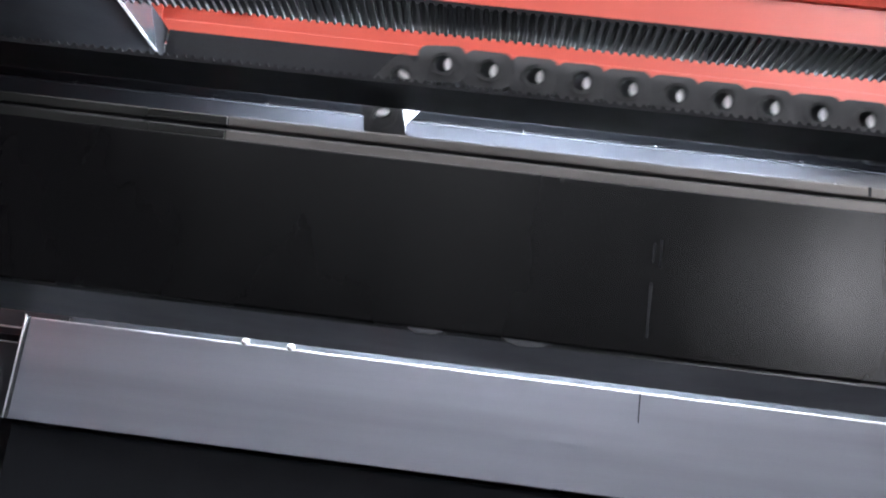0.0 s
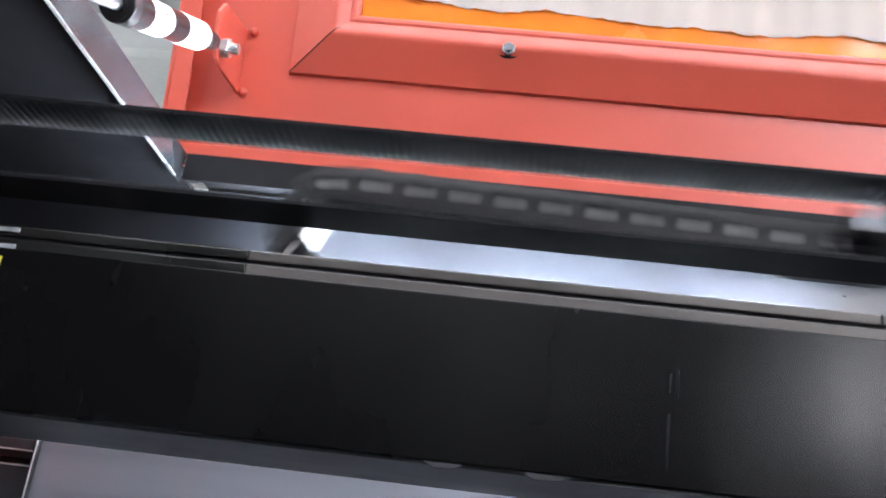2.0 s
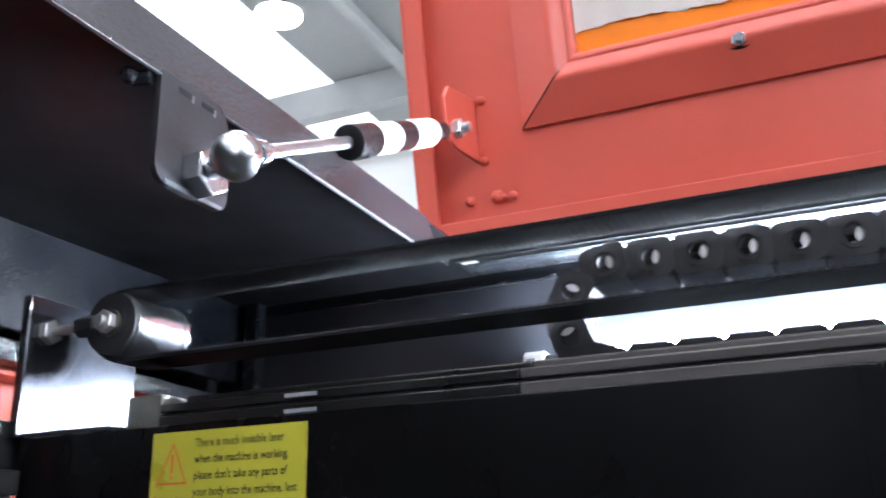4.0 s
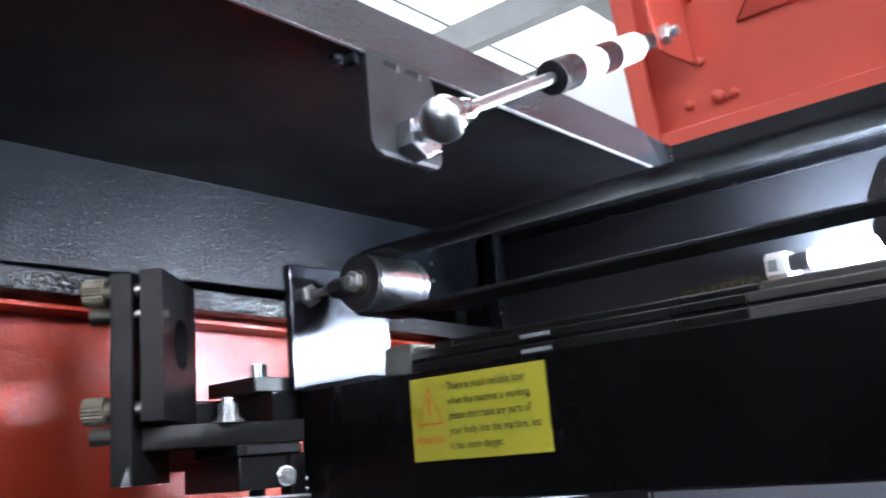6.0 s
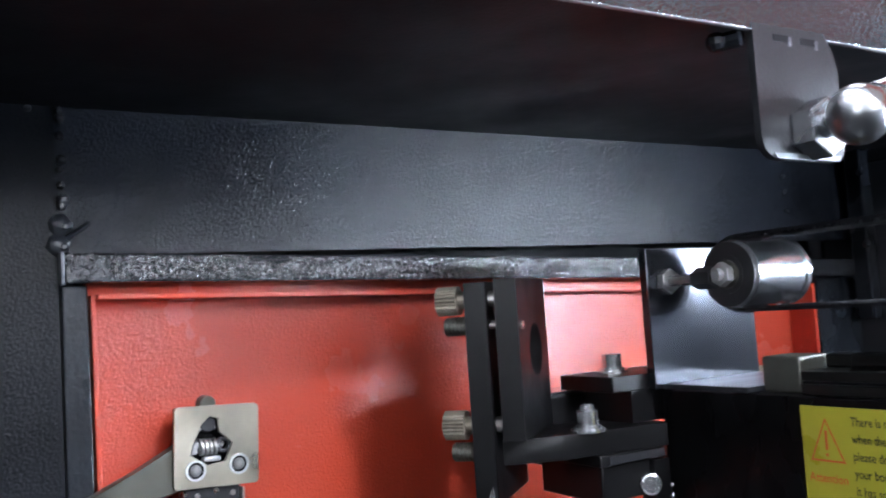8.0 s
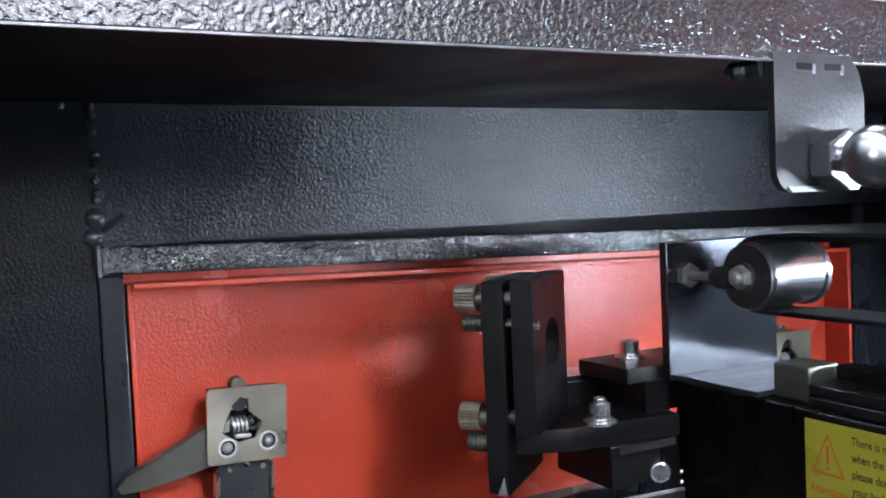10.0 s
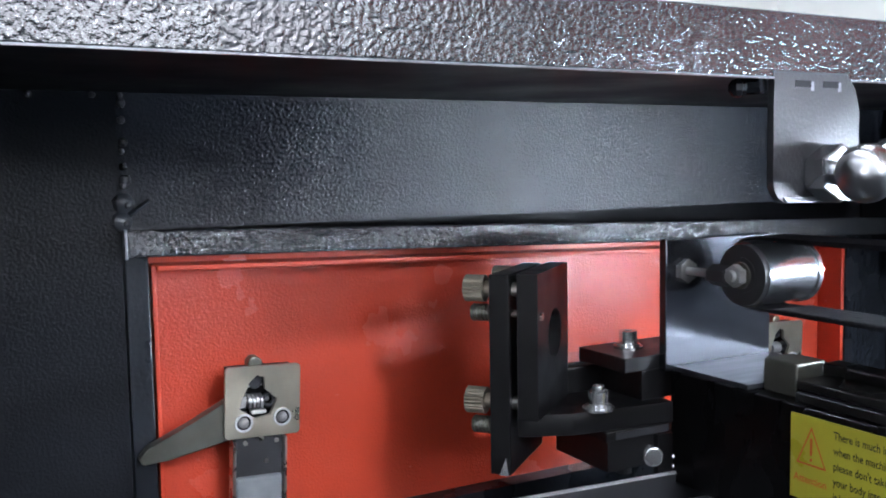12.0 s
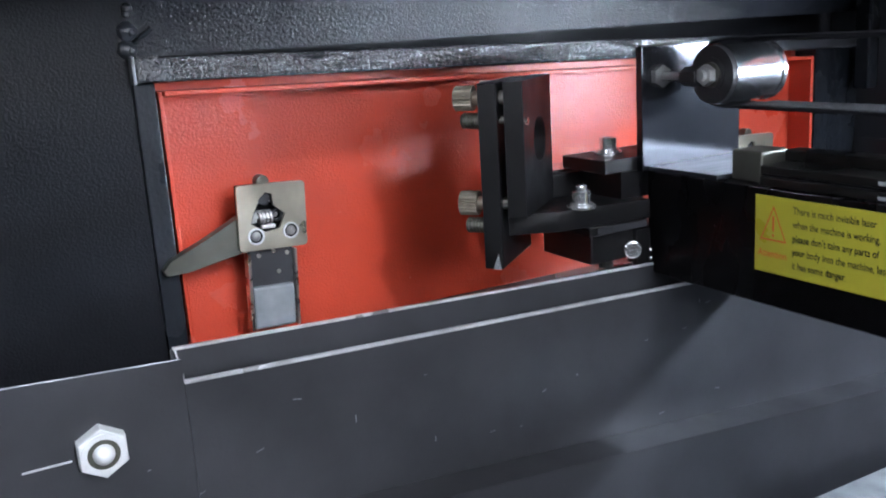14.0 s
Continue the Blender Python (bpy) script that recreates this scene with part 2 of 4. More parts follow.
# ---------------------------------------------------------------- hall
bm = box(-9, 9, -9, 10, -0.06, 0.0)
solid("floor", bm, CONCRETE, "grey concrete hall floor", "floor")
bm = box(-9, 9, 10, 10.2, 0, 6)
solid("wall_north", bm, HALLWALL, "white sheet wall of the hall", "wall")
bm = box(-9.2, -9, -9, 10, 0, 6)
solid("wall_west", bm, HALLWALL, "white sheet wall of the hall", "wall")
bm = box(-9, 9, -9.2, -9, 0, 1.9)
box(-9, 9, -9.2, -9, 3.9, 6, bm=bm)
box(-9, 3.7, -9.2, -9, 1.9, 3.9, bm=bm)
box(6.4, 9, -9.2, -9, 1.9, 3.9, bm=bm)
solid("wall_south", bm, HALLDARK, "grey sheet wall of the hall", "wall")
bm = box(9, 9.2, -9, 10, 0, 2.3)
box(9, 9.2, -9, 10, 5.4, 6, bm=bm)
box(9, 9.2, -9, -1.0, 2.3, 5.4, bm=bm)
box(9, 9.2, 5.0, 10, 2.3, 5.4, bm=bm)
solid("wall_east", bm, HALLWALL, "white sheet wall below and above the window band", "wall")
bm = box(9.02, 9.1, -1.0, 5.0, 2.3, 5.4)
solid("window_1", bm, WINGLOW, "tall window full of daylight", "window")
bm = box(3.7, 6.4, -9.1, -9.02, 1.9, 3.9)
solid("window_2", bm, SHADEGLOW, "broad window full of daylight", "window")
bm = box(-9, 9, -9, 10, 6.0, 6.1)
solid("ceiling", bm, HALLROOF, "grey sheet roof of the hall", "ceiling")
for i in range(6):
    y = -7 + i * 3.0
    bm = box(-9, 9, y - 0.08, y + 0.08, 5.6, 5.98)
    solid("roof_beam", bm, HALLBEAM, "grey steel roof beam", "beam")
for i in range(5):
    x = -7 + i * 3.3
    bm = box(x - 0.06, x + 0.06, -9, 10, 5.8, 5.9)
    solid("purlin", bm, HALLBEAM, "grey steel roof purlin", "beam")
for i in range(4):
    y = -8.2 + i * 3.5
    bm = box(-8, 8, y, y + 1.3, 5.985, 5.995)
    solid("skylight", bm, SKYGLOW, "translucent roof light sheet", "skylight")

for x in (-8.8, -7.4, -6.0):
    bm = box(x, x + 1.34, 3.5, 9.8, 5.965, 5.975)
    solid("roof_sheet", bm, DULLGLOW, "dull translucent roof sheet", "skylight")



def hall_lamp(x, y, z, r, glowing):
    """A high-bay lamp: cone shade, driver box, hanging rod and a glowing lens."""
    la = thing("hall_lamp", (x, y, z), "round high-bay lamp hanging from the hall roof", "lamp", "high-bay lamps")
    bm = rod((x, y, z), (x, y, z + r * 0.45), r, 36, r1=r * 0.35)
    part("shade", bm, HALLBEAM, la)
    part("lens", rod((x, y, z - 0.02), (x, y, z - 0.002), r * 0.94, 36), glowing, la, "glowing lamp lens")
    part("driver_box", rod((x, y, z + r * 0.45), (x, y, z + r * 0.75), r * 0.3, 20), HALLDARK, la)
    part("hanging_rod", rod((x, y, z + r * 0.75), (x, y, 5.99), 0.012, 8), HALLBEAM, la)
    return la

hall_lamp(7.6, 0.9, 5.45, 0.42, BAYGLOW)
hall_lamp(-4.08, 5.95, 5.55, 0.22, FARGLOW)

# ---------------------------------------------------------------- cabinet of the machine
cab = thing("machine_cabinet", (0.2, 0.1, 0.0), "black hammered steel laser machine cabinet, open at the top", "cabinet")
# side wall with the opening of the access panel: bands above, below, before and behind it
W = -0.510
bm = tilt_y(box(W - 0.006, W, -0.62, 0.735, 1.121, 1.1985), 0.066, 0.0)
part("upper_band", bm, HAMMER, cab)
bm = box(W - 0.006, W + 0.001, -0.62, 0.064, 0.70, 1.1985)
part("front_post", bm, POST, cab)
bm = box(W - 0.03, W - 0.0025, 0.0655, 0.0788, 0.70, 1.1055, 0.0012)
part("opening_edge", bm, COAT, cab, "folded edge beside the access panel")
bm = tilt_y(box(W - 0.006, W + 0.010, 0.066, 0.735, 1.1060, 1.1215, 0.0015), 0.066, WS)
for v in bm.verts:
    if v.co.x > W + 0.005:
        v.co.x -= 0.05 * (v.co.z + WS * (v.co.y - 0.066) - 1.106)
part("lip", bm, LIPCOAT, cab, "hammered black fold above the access panel")
bm = box(W + 0.0005, W + 0.0104, 0.0640, 0.0661, 1.1050, 1.1218, 0.0006)
part("lip_end", bm, EDGE, cab, "bare worn end of the fold")
bm = box(W - 0.03, W, 0.672, 0.735, 0.70, 1.10)
part("rear_post", bm, COAT, cab)
bm = box(W - 0.03, W - 0.004, 0.05, 0.70, 0.70, 0.925)
part("lower_band", bm, COAT, cab)
# weld beads of the post's joint
rnd = random.Random(4)
for z, r in ((1.1965, 0.0020), (1.1925, 0.0026), (1.1915, 0.0018), (1.183, 0.0024), (1.1705, 0.0026), (1.1655, 0.0017), (1.157, 0.0022), (1.1495, 0.0034), (1.1465, 0.0026)):
    bm = ball((W + 0.001, 0.067 + rnd.uniform(-0.001, 0.001), z), r, seg=10)
    for v in bm.verts:
        v.co.z += rnd.uniform(-0.0004, 0.0004)
    part("weld_bead", bm, REAR, cab)
for z, y in ((1.1365, 0.0655), (1.1260, 0.0645)):
    bm = ball((W, y, z), 0.0062, seg=14)
    for v in bm.verts:
        v.co.x = W + (v.co.x - W) * 0.6
        v.co.y += rnd.uniform(-0.0006, 0.0006)
    ball((W + 0.002, y + 0.0025, z - 0.001), 0.0026, bm, 10)
    part("weld_bead", bm, REAR, cab, "round black weld bead")
bm = rod((W + 0.001, 0.0685, 1.1295), (W + 0.001, 0.080, 1.1375), 0.0016, 8)
part("weld_bead", bm, COAT, cab)
for y, z in ((0.020, 1.1965), (0.004, 1.1962), (0.052, 1.1968)):
    part("weld_bead", ball((W + 0.001, y, z), 0.002, seg=8), REAR, cab)
for z in (1.190, 1.176, 1.163, 1.146):
    part("weld_bead", ball((W + 0.0012, 0.640 + rnd.uniform(-0.001, 0.001), z), 0.0019, seg=8), REAR, cab)
# sunk spatter marks on the fold
for y, w in ((0.168, 0.006), (0.180, 0.009), (0.372, 0.004)):
    bm = ball((W + 0.0085, y, 1.1185 - WS * (y - 0.066)), w, seg=12)
    for v in bm.verts:
        v.co.x = W + 0.0085 + (v.co.x - W - 0.0085) * 0.25
        v.co.z = 1.1185 - WS * (y - 0.066) + (v.co.z - 1.1185 + WS * (y - 0.066)) * 0.3
    part("spatter_mark", bm, HAMMERED, cab)

# deck: underside and rim round the opening
bm = box(-0.56, -0.2635, -0.75, 0.74, 1.1985, 1.202)
part("deck_side", bm, UNDER, cab)
bm = slab([(-0.62, 1.190), (0.649, 1.190), (0.618, 1.219), (-0.62, 1.219)], "x", -0.2635, -0.260, 0.0008)
box(-0.58, -0.2635, -0.75, 0.74, 1.2165, 1.219, bm=bm)
part("rim", bm, HAMMERED, cab, "hammered black rim of the opening")
bm = slab([(0.6495, 1.1900), (0.6640, 1.1900), (0.6640, 1.2160), (0.6225, 1.2160)], "x", -0.2634, -0.2615)
part("rim_corner", bm, UNDER, cab)
bm = box(-0.2615, -0.2596, -0.62, 0.385, 1.1895, 1.1902)
part("rim_edge", bm, EDGE, cab, "bare bright edge of the rim")
bm = box(-0.2616, -0.2594, 0.3852, 0.650, 1.1892, 1.1903)
part("rim_edge", bm, BARE, cab, "bare bright edge of the rim")
bm = box(-0.260, 1.0, 0.664, 0.668, 1.193, 1.216)
box(-0.260, 1.0, 0.668, 0.76, 1.212, 1.216, bm=bm)
part("deck_rear", bm, UNDER, cab)
bm = box(-0.260, 1.0, -0.75, -0.60, 1.13, 1.16)
part("deck_front", bm, HAMMER, cab)
bm = box(0.90, 1.2, -0.75, 0.76, 1.19, 1.219)
part("deck_end", bm, HAMMER, cab)
# rear wall with the rounded fold into the deck
bm = box(-0.54, 1.15, 0.730, 0.736, 0.70, 1.199)
part("rear_panel", bm, REAR, cab)
# the fold's bright highlight line is helped by a lighter metal colour
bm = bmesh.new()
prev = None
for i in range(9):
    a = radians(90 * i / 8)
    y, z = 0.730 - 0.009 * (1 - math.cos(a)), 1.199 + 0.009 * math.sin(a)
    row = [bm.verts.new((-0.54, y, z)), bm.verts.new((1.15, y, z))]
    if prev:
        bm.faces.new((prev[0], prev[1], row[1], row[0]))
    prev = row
part("rear_fold", bm, FOLD, cab, "rounded fold of the rear wall, lightened for its highlight")
bm = box(-0.54, 1.15, 0.7275, 0.730, 1.1865, 1.1885)
part("rear_seam", bm, UNDER, cab)
for x in (-0.358, -0.237, -0.190, -0.070, 0.03, 0.14, 0.26):
    bm = ball((x, 0.729, 1.1885), 0.0024, seg=12)
    part("rivet", bm, SHEET, cab)
bm = box(-0.503, -0.487, 0.715, 0.730, 1.05, 1.203, 0.002)
part("corner_post", bm, COAT, cab)
for z in (1.115, 1.178):
    bm = ball((-0.486, 0.714, z), 0.004, seg=10)
    part("weld_spot", bm, COAT, cab)
# closing walls and bottom
bm = box(1.15, 1.156, -0.75, 0.76, 0.0, 1.2)
part("end_panel", bm, UNDER, cab)
bm = box(-0.56, 1.156, -0.756, -0.75, 0.0, 1.16)
part("front_panel", bm, UNDER, cab)
bm = box(-0.56, 1.15, -0.75, 0.76, 0.70, 0.706)
part("bottom", bm, UNDER, cab)
bm = box(-0.566, -0.56, -0.75, 0.76, 0.0, 1.2)
part("outer_side", bm, UNDER, cab)
bm = box(-0.56, 1.156, 0.754, 0.76, 0.0, 1.2)
part("outer_rear", bm, UNDER, cab)

# ---------------------------------------------------------------- red access panel with latches
pan = thing("access_panel", (-0.53, 0.37, 0.93), "glossy red steel access panel set in the black side wall", "panel")
bm = tilt_y(box(-0.534, -0.531, 0.079, 0.669, 0.90, 1.112), 0.066, WS)
for v in bm.verts:
    v.co.x += 0.008 * (1.105 - v.co.z)
part("sheet", bm, PANRED, pan)
bm = tilt_y(box(-0.531, -0.512, 0.080, 0.0825, 0.90, 1.100, 0.0006), 0.066, WS)
part("flange", bm, PANRED, pan)
bm = tilt_y(box(-0.531, -0.506, 0.0825, 0.664, 1.0975, 1.1005, 0.0006), 0.066, WS)
part("flange", bm, PANRED, pan)
bm = tilt_y(box(-0.531, -0.506, 0.661, 0.665, 0.90, 1.1005, 0.0006), 0.066, WS)
part("flange", bm, PANRED, pan)


def make_latch():
    """A toggle latch: square plate with a cut-out, swing handle, hook bar and pad. Built round its plate's middle."""
    la = thing("panel_latch", (0, 0, 0), "zinc-plated toggle latch screwed on the red panel", "latch", "latches of the access panel")
    # plate with the hole of the mechanism
    bm = bmesh.new()
    hole = [(-0.0145, -0.004), (-0.0130, 0.002), (-0.0105, 0.007), (-0.0085, 0.012), (-0.004, 0.0160), (0.0005, 0.0145), (0.0010, 0.0075), (0.0085, 0.001), (0.0045, -0.0085), (-0.005, -0.010)]
    rim = []
    for sy, sz, a0 in ((1, -1, -90), (1, 1, 0), (-1, 1, 90), (-1, -1, 180)):
        for k in range(4):
            a = radians(a0 + 30 * k)
            rim.append((sy * 0.0205 + 0.0025 * math.cos(a), sz * 0.019 + 0.0025 * math.sin(a)))
    edges = []
    for loop in (rim, hole):
        vs = [bm.verts.new((0.0, y, z)) for y, z in loop]
        edges += [bm.edges.new((vs[i], vs[(i + 1) % len(vs)])) for i in range(len(vs))]
    fill = bmesh.ops.triangle_fill(bm, use_beauty=True, edges=edges)
    faces = [f for f in fill["geom"] if isinstance(f, bmesh.types.BMFace)]
    ext = bmesh.ops.extrude_face_region(bm, geom=faces)
    bmesh.ops.translate(bm, vec=(0.0025, 0, 0), verts=[v for v in ext["geom"] if isinstance(v, bmesh.types.BMVert)])
    part("plate", bm, LATCH, la)
    bm = rod((-0.005, -0.0040, 0.0115), (-0.001, -0.0040, 0.0115), 0.0045, 16, bev=0.0006)
    part("spring", bm, SHEET, la, "dark spring drum")
    part("pivot", rod((-0.002, -0.0105, 0.0088), (-0.002, 0.0004, 0.0096), 0.0009, 10), GALV, la)
    bm = bmesh.new()
    for k in range(4):
        ring((-0.0035, -0.0072 + k * 0.0024, -0.0008), (0, 1, 0.12), 0.0046, 0.0024, 0.0015, 18, bm)
    part("coil", bm, GALV, la, "bright coil of the toggle")
    part("spring_bar", box(-0.005, 0.0, -0.0065, 0.0030, -0.0085, -0.0058, 0.0009), GALV, la)
    bm = slab([(-0.0130, -0.0045), (-0.0118, 0.0010), (-0.0090, 0.0028), (-0.0095, -0.0040)], "x", -0.004, -0.0012, 0.0004)
    part("toggle", bm, GALV, la)
    bm = ring((-0.0015, 0.0042, 0.0000), (1, 0, 0), 0.0042, 0.0026, 0.0025, 18)
    part("toggle_eye", bm, SHEET, la)
    part("toggle_bolt", ball((-0.004, 0.0040, 0.0000), 0.0018, seg=10), GALV, la)
    bm = box(-0.012, -0.009, -0.02, 0.02, -0.02, 0.02)
    part("back_plate", bm, UNDER, la)
    for y, z in ((-0.0118, -0.0122), (0.0118, -0.0105)):
        bm = ring((0.0031, y, z), (1, 0, 0), 0.0055, 0.0044, 0.0016, 20)
        part("rivet", bm, BRIGHT, la)
        part("rivet_seat", rod((0.0020, y, z), (0.0026, y, z), 0.0044, 16), UNDER, la)
        bm = ball((0.0024, y, z), 0.0033, seg=14)
        part("rivet_head", bm, GALV, la, "bright domed rivet head")
    bm = rod((-0.010, -0.004, 0.0222), (-0.001, -0.004, 0.0222), 0.0045, 16, bev=0.001)
    part("stud", bm, LEVER, la)
    # handle that tapers away to the front of the machine
    bm = slab([(-0.016, 0.004), (-0.040, -0.010), (-0.066, -0.0225), (-0.071, -0.0285), (-0.069, -0.0325), (-0.055, -0.031), (-0.016, -0.0225)], "x", -0.010, -0.0015, 0.0008)
    part("handle", bm, LEVER, la, "tapered grey lever")
    # hook bar with its keeper
    bm = box(-0.010, -0.004, -0.0155, 0.0145, -0.052, -0.021, 0.001)
    part("hook_bar", bm, SHEET, la, "dark hook bar")
    for y, z in ((-0.009, -0.0265), (0.001, -0.0245), (0.0105, -0.0265), (0.004, -0.0385)):
        part("rivet", rod((-0.005, y, z), (-0.0032, y, z), 0.0015, 10), STEEL, la)
    part("cheek", box(-0.008, 0.000, -0.0175, -0.0155, -0.076, -0.024), STEEL, la)
    part("cheek", box(-0.008, 0.000, 0.0145, 0.016, -0.076, -0.024), STEEL, la)
    bm = box(-0.008, -0.001, -0.0150, 0.0140, -0.076, -0.047, 0.002)
    part("keeper", bm, GREYPAD, la, "grey keeper block")
    return la


latch = make_latch()
latch.matrix_basis = pose(-0.500, 0.139, 1.0155, -2.5, 0, 0)
copy_thing(latch, pose(-0.507, 0.588, 0.999, -1.5, 0, 0))

# ---------------------------------------------------------------- side sheet over the y rail
side = thing("rail_cover", (-0.38, 0.3, 0.706), "scratched dark steel cover sheet with a folded channel along its top", "cover")
SS, FX, YN = 0.038, -0.372, 0.0445
bm = tilt_y(box(FX - 0.002, FX, YN, 0.70, 0.706, 0.963), YN, SS)
box(FX - 0.002, FX, -0.60, YN - 0.0002, 0.706, 0.9808, bm=bm)
for v in bm.verts:
    if v.co.y < YN and v.co.z > 0.95:
        v.co.z = 0.9755 + 0.055 * (YN - v.co.y)
part("front_sheet", bm, SHEET, side)
bm = tilt_y(box(FX - 0.0145, FX - 0.013, YN - 0.002, 0.70, 0.92, 0.9770), YN, SS)
part("back_sheet", bm, SHEET, side)
bm = tilt_y(box(FX - 0.013, FX - 0.002, YN, 0.70, 0.945, 0.947), YN, SS)
part("channel_floor", bm, SHEET, side)
bm = slab([(FX - 0.0145, 0.92), (FX - 0.0021, 0.92), (FX - 0.0021, 0.962), (FX - 0.0132, 0.9768), (FX - 0.0145, 0.9768)], "y", YN - 0.0025, YN - 0.0021)
part("channel_end", bm, SHEET, side)
bm = tilt_y(box(FX - 0.0022, FX + 0.0004, YN, 0.70, 0.9626, 0.9643), YN, SS)
part("bare_edge", bm, BARE, side, "bare bright front edge")
bm = tilt_y(box(FX - 0.0148, FX - 0.0127, YN - 0.001, 0.70, 0.9766, 0.9780), YN, SS)
part("bare_edge", bm, BARE, side, "bare bright back edge")
bm = rod((FX - 0.0137, YN, 0.977), (FX - 0.0005, YN, 0.9635), 0.0006, 8)
part("bare_edge", bm, BARE, side, "bare bright cut edge of the channel")
bm = rod((FX - 0.0005, -0.60, 0.9755 + 0.055 * (YN + 0.60)), (FX - 0.0005, YN - 0.001, 0.9755), 0.0006, 8)
part("worn_edge", bm, EDGE, side)
BY, BZ = 0.0015, 0.9405
bm = bmesh.new()
rows = []
for x, r in ((0.0, 0.0128), (0.0068, 0.0128), (0.0080, 0.0122)):
    rows.append([bm.verts.new((FX + x, BY + r * math.sin(k * math.pi / 3), BZ + r * math.cos(k * math.pi / 3))) for k in range(6)])
for a, b in zip(rows, rows[1:]):
    for k in range(6):
        bm.faces.new((a[k], a[(k + 1) % 6], b[(k + 1) % 6], b[k]))
bm.faces.new(rows[2])
part("hex_nut", bm, BRIGHT, side, "bright zinc hex nut")
bm = ring((FX + 0.0084, BY, BZ), (1, 0, 0), 0.0102, 0.0076, 0.0012, 28)
part("nut_chamfer", bm, BRIGHT, side)
bm = rod((FX + 0.0078, BY, BZ), (FX + 0.0084, BY, BZ), 0.0076, 24)
part("thread_gap", bm, LEVER, side)
bm = ball((FX + 0.0082, BY, BZ), 0.0052, seg=18)
part("stud_end", bm, BRIGHT, side, "domed end of the stud")
rnd = random.Random(9)
for i in range(20):
    y, z = rnd.uniform(0.02, 0.50), rnd.uniform(0.85, 0.945)
    l = rnd.uniform(0.001, 0.005)
    a = rnd.choice((0.1, 0.3, 1.5, -0.2, 1.55))
    bm = box(FX, FX + 0.0002, -l / 2, l / 2, -0.00025, 0.00025)
    bmesh.ops.rotate(bm, verts=bm.verts, cent=(0, 0, 0), matrix=Matrix.Rotation(a, 3, "X"))
    bmesh.ops.translate(bm, verts=bm.verts, vec=(0, y, z))
    part("scratch", bm, EDGE, side)
bm = box(FX, FX + 0.0003, -0.034, -0.012, 0.9372, 0.9382)
part("scratch", bm, BARE, side)
# dark sill below the sheet
bm = tilt_y(box(FX + 0.0005, FX + 0.026, 0.05, 0.69, 0.70, 0.869), 0.195, 0.085)
part("sill", bm, SHEET, side)
bed = thing("work_table", (0.3, 0.1, 0.706), "work table with a bright cast aluminium frame", "table")
bm = box(-0.262, -0.235, -0.45, 0.60, 0.80, 0.845, 0.004)
part("frame_bar", bm, CASTALU, bed)
bm = box(-0.235, 0.85, 0.57, 0.60, 0.78, 0.81, 0.004)
part("frame_bar", bm, SHEET, bed)
for i in range(26):
    x = -0.20 + i * 0.04
    bm = box(x, x + 0.003, -0.45, 0.57, 0.775, 0.80)
    part("slat", bm, SHEET, bed)
for x in (-0.26, 0.83):
    for y in (-0.45, 0.57):
        part("foot", box(x, x + 0.02, y, y + 0.03, 0.706, 0.80), SHEET, bed)

# ---------------------------------------------------------------- rear duct plate
duct = thing("rear_duct", (0.3, 0.69, 0.706), "brushed grey steel duct plate low on the rear wall", "duct")
bm = box(-0.312, 1.10, 0.655, 0.658, 0.903, 0.975)
part("face", bm, DUCT, duct)
bm = box(-0.312, 1.10, 0.658, 0.7298, 0.972, 0.9745)
part("shelf", bm, UNDER, duct)
bm = box(-0.3125, 1.10, 0.7262, 0.7298, 0.9746, 0.998)
part("back_lip", bm, LIPGREY, duct, "upright grey lip against the rear wall")
bm = box(-0.50, -0.3165, 0.7262, 0.7298, 0.970, 1.003)
part("back_lip", bm, SHEET, duct)
# thin bright rod added for the tube's highlight on the folded edge
bm = rod((-0.312, 0.6562, 0.9752), (1.10, 0.6562, 0.9752), 0.0007, 10)
part("bare_edge", bm, BARE, duct, "folded edge, its highlight put in as a bright rod")
bm = box(-0.3155, -0.3125, 0.652, 0.7298, 0.903, 0.976)
part("end_flange", bm, SHEET, duct)
bm = rod((-0.3140, 0.6518, 0.903), (-0.3140, 0.6518, 0.9765), 0.0007, 8)
part("bare_edge", bm, BARE, duct, "bright cut edge of the flange")
bm = box(-0.46, -0.317, 0.6535, 0.6548, 0.9560, 0.9568)
box(-0.46, -0.317, 0.6535, 0.6548, 0.9668, 0.9676, bm=bm)
part("bare_edge", bm, BARE, duct, "bright rims of the hollow side piece")
bm = box(-0.46, -0.317, 0.6548, 0.6598, 0.9668, 0.9780)
part("side_cap", bm, SHEET, duct)
bm = box(-0.46, -0.317, 0.655, 0.658, 0.895, 0.957)
box(-0.46, -0.317, 0.66, 0.7298, 0.962, 0.968, bm=bm)
part("side_piece", bm, SHEET, duct)
for x in (-0.154, -0.121):
    bm = ball((x, 0.656, 0.9772), 0.0030, seg=10)
    part("burr", bm, BARE, duct)
bm = box(-0.31, 1.1, 0.66, 0.7298, 0.706, 0.90)
part("body", bm, UNDER, duct)
bm = box(0.128, 0.1287, 0.6542, 0.655, 0.955, 0.975)
part("seam", bm, UNDER, duct)

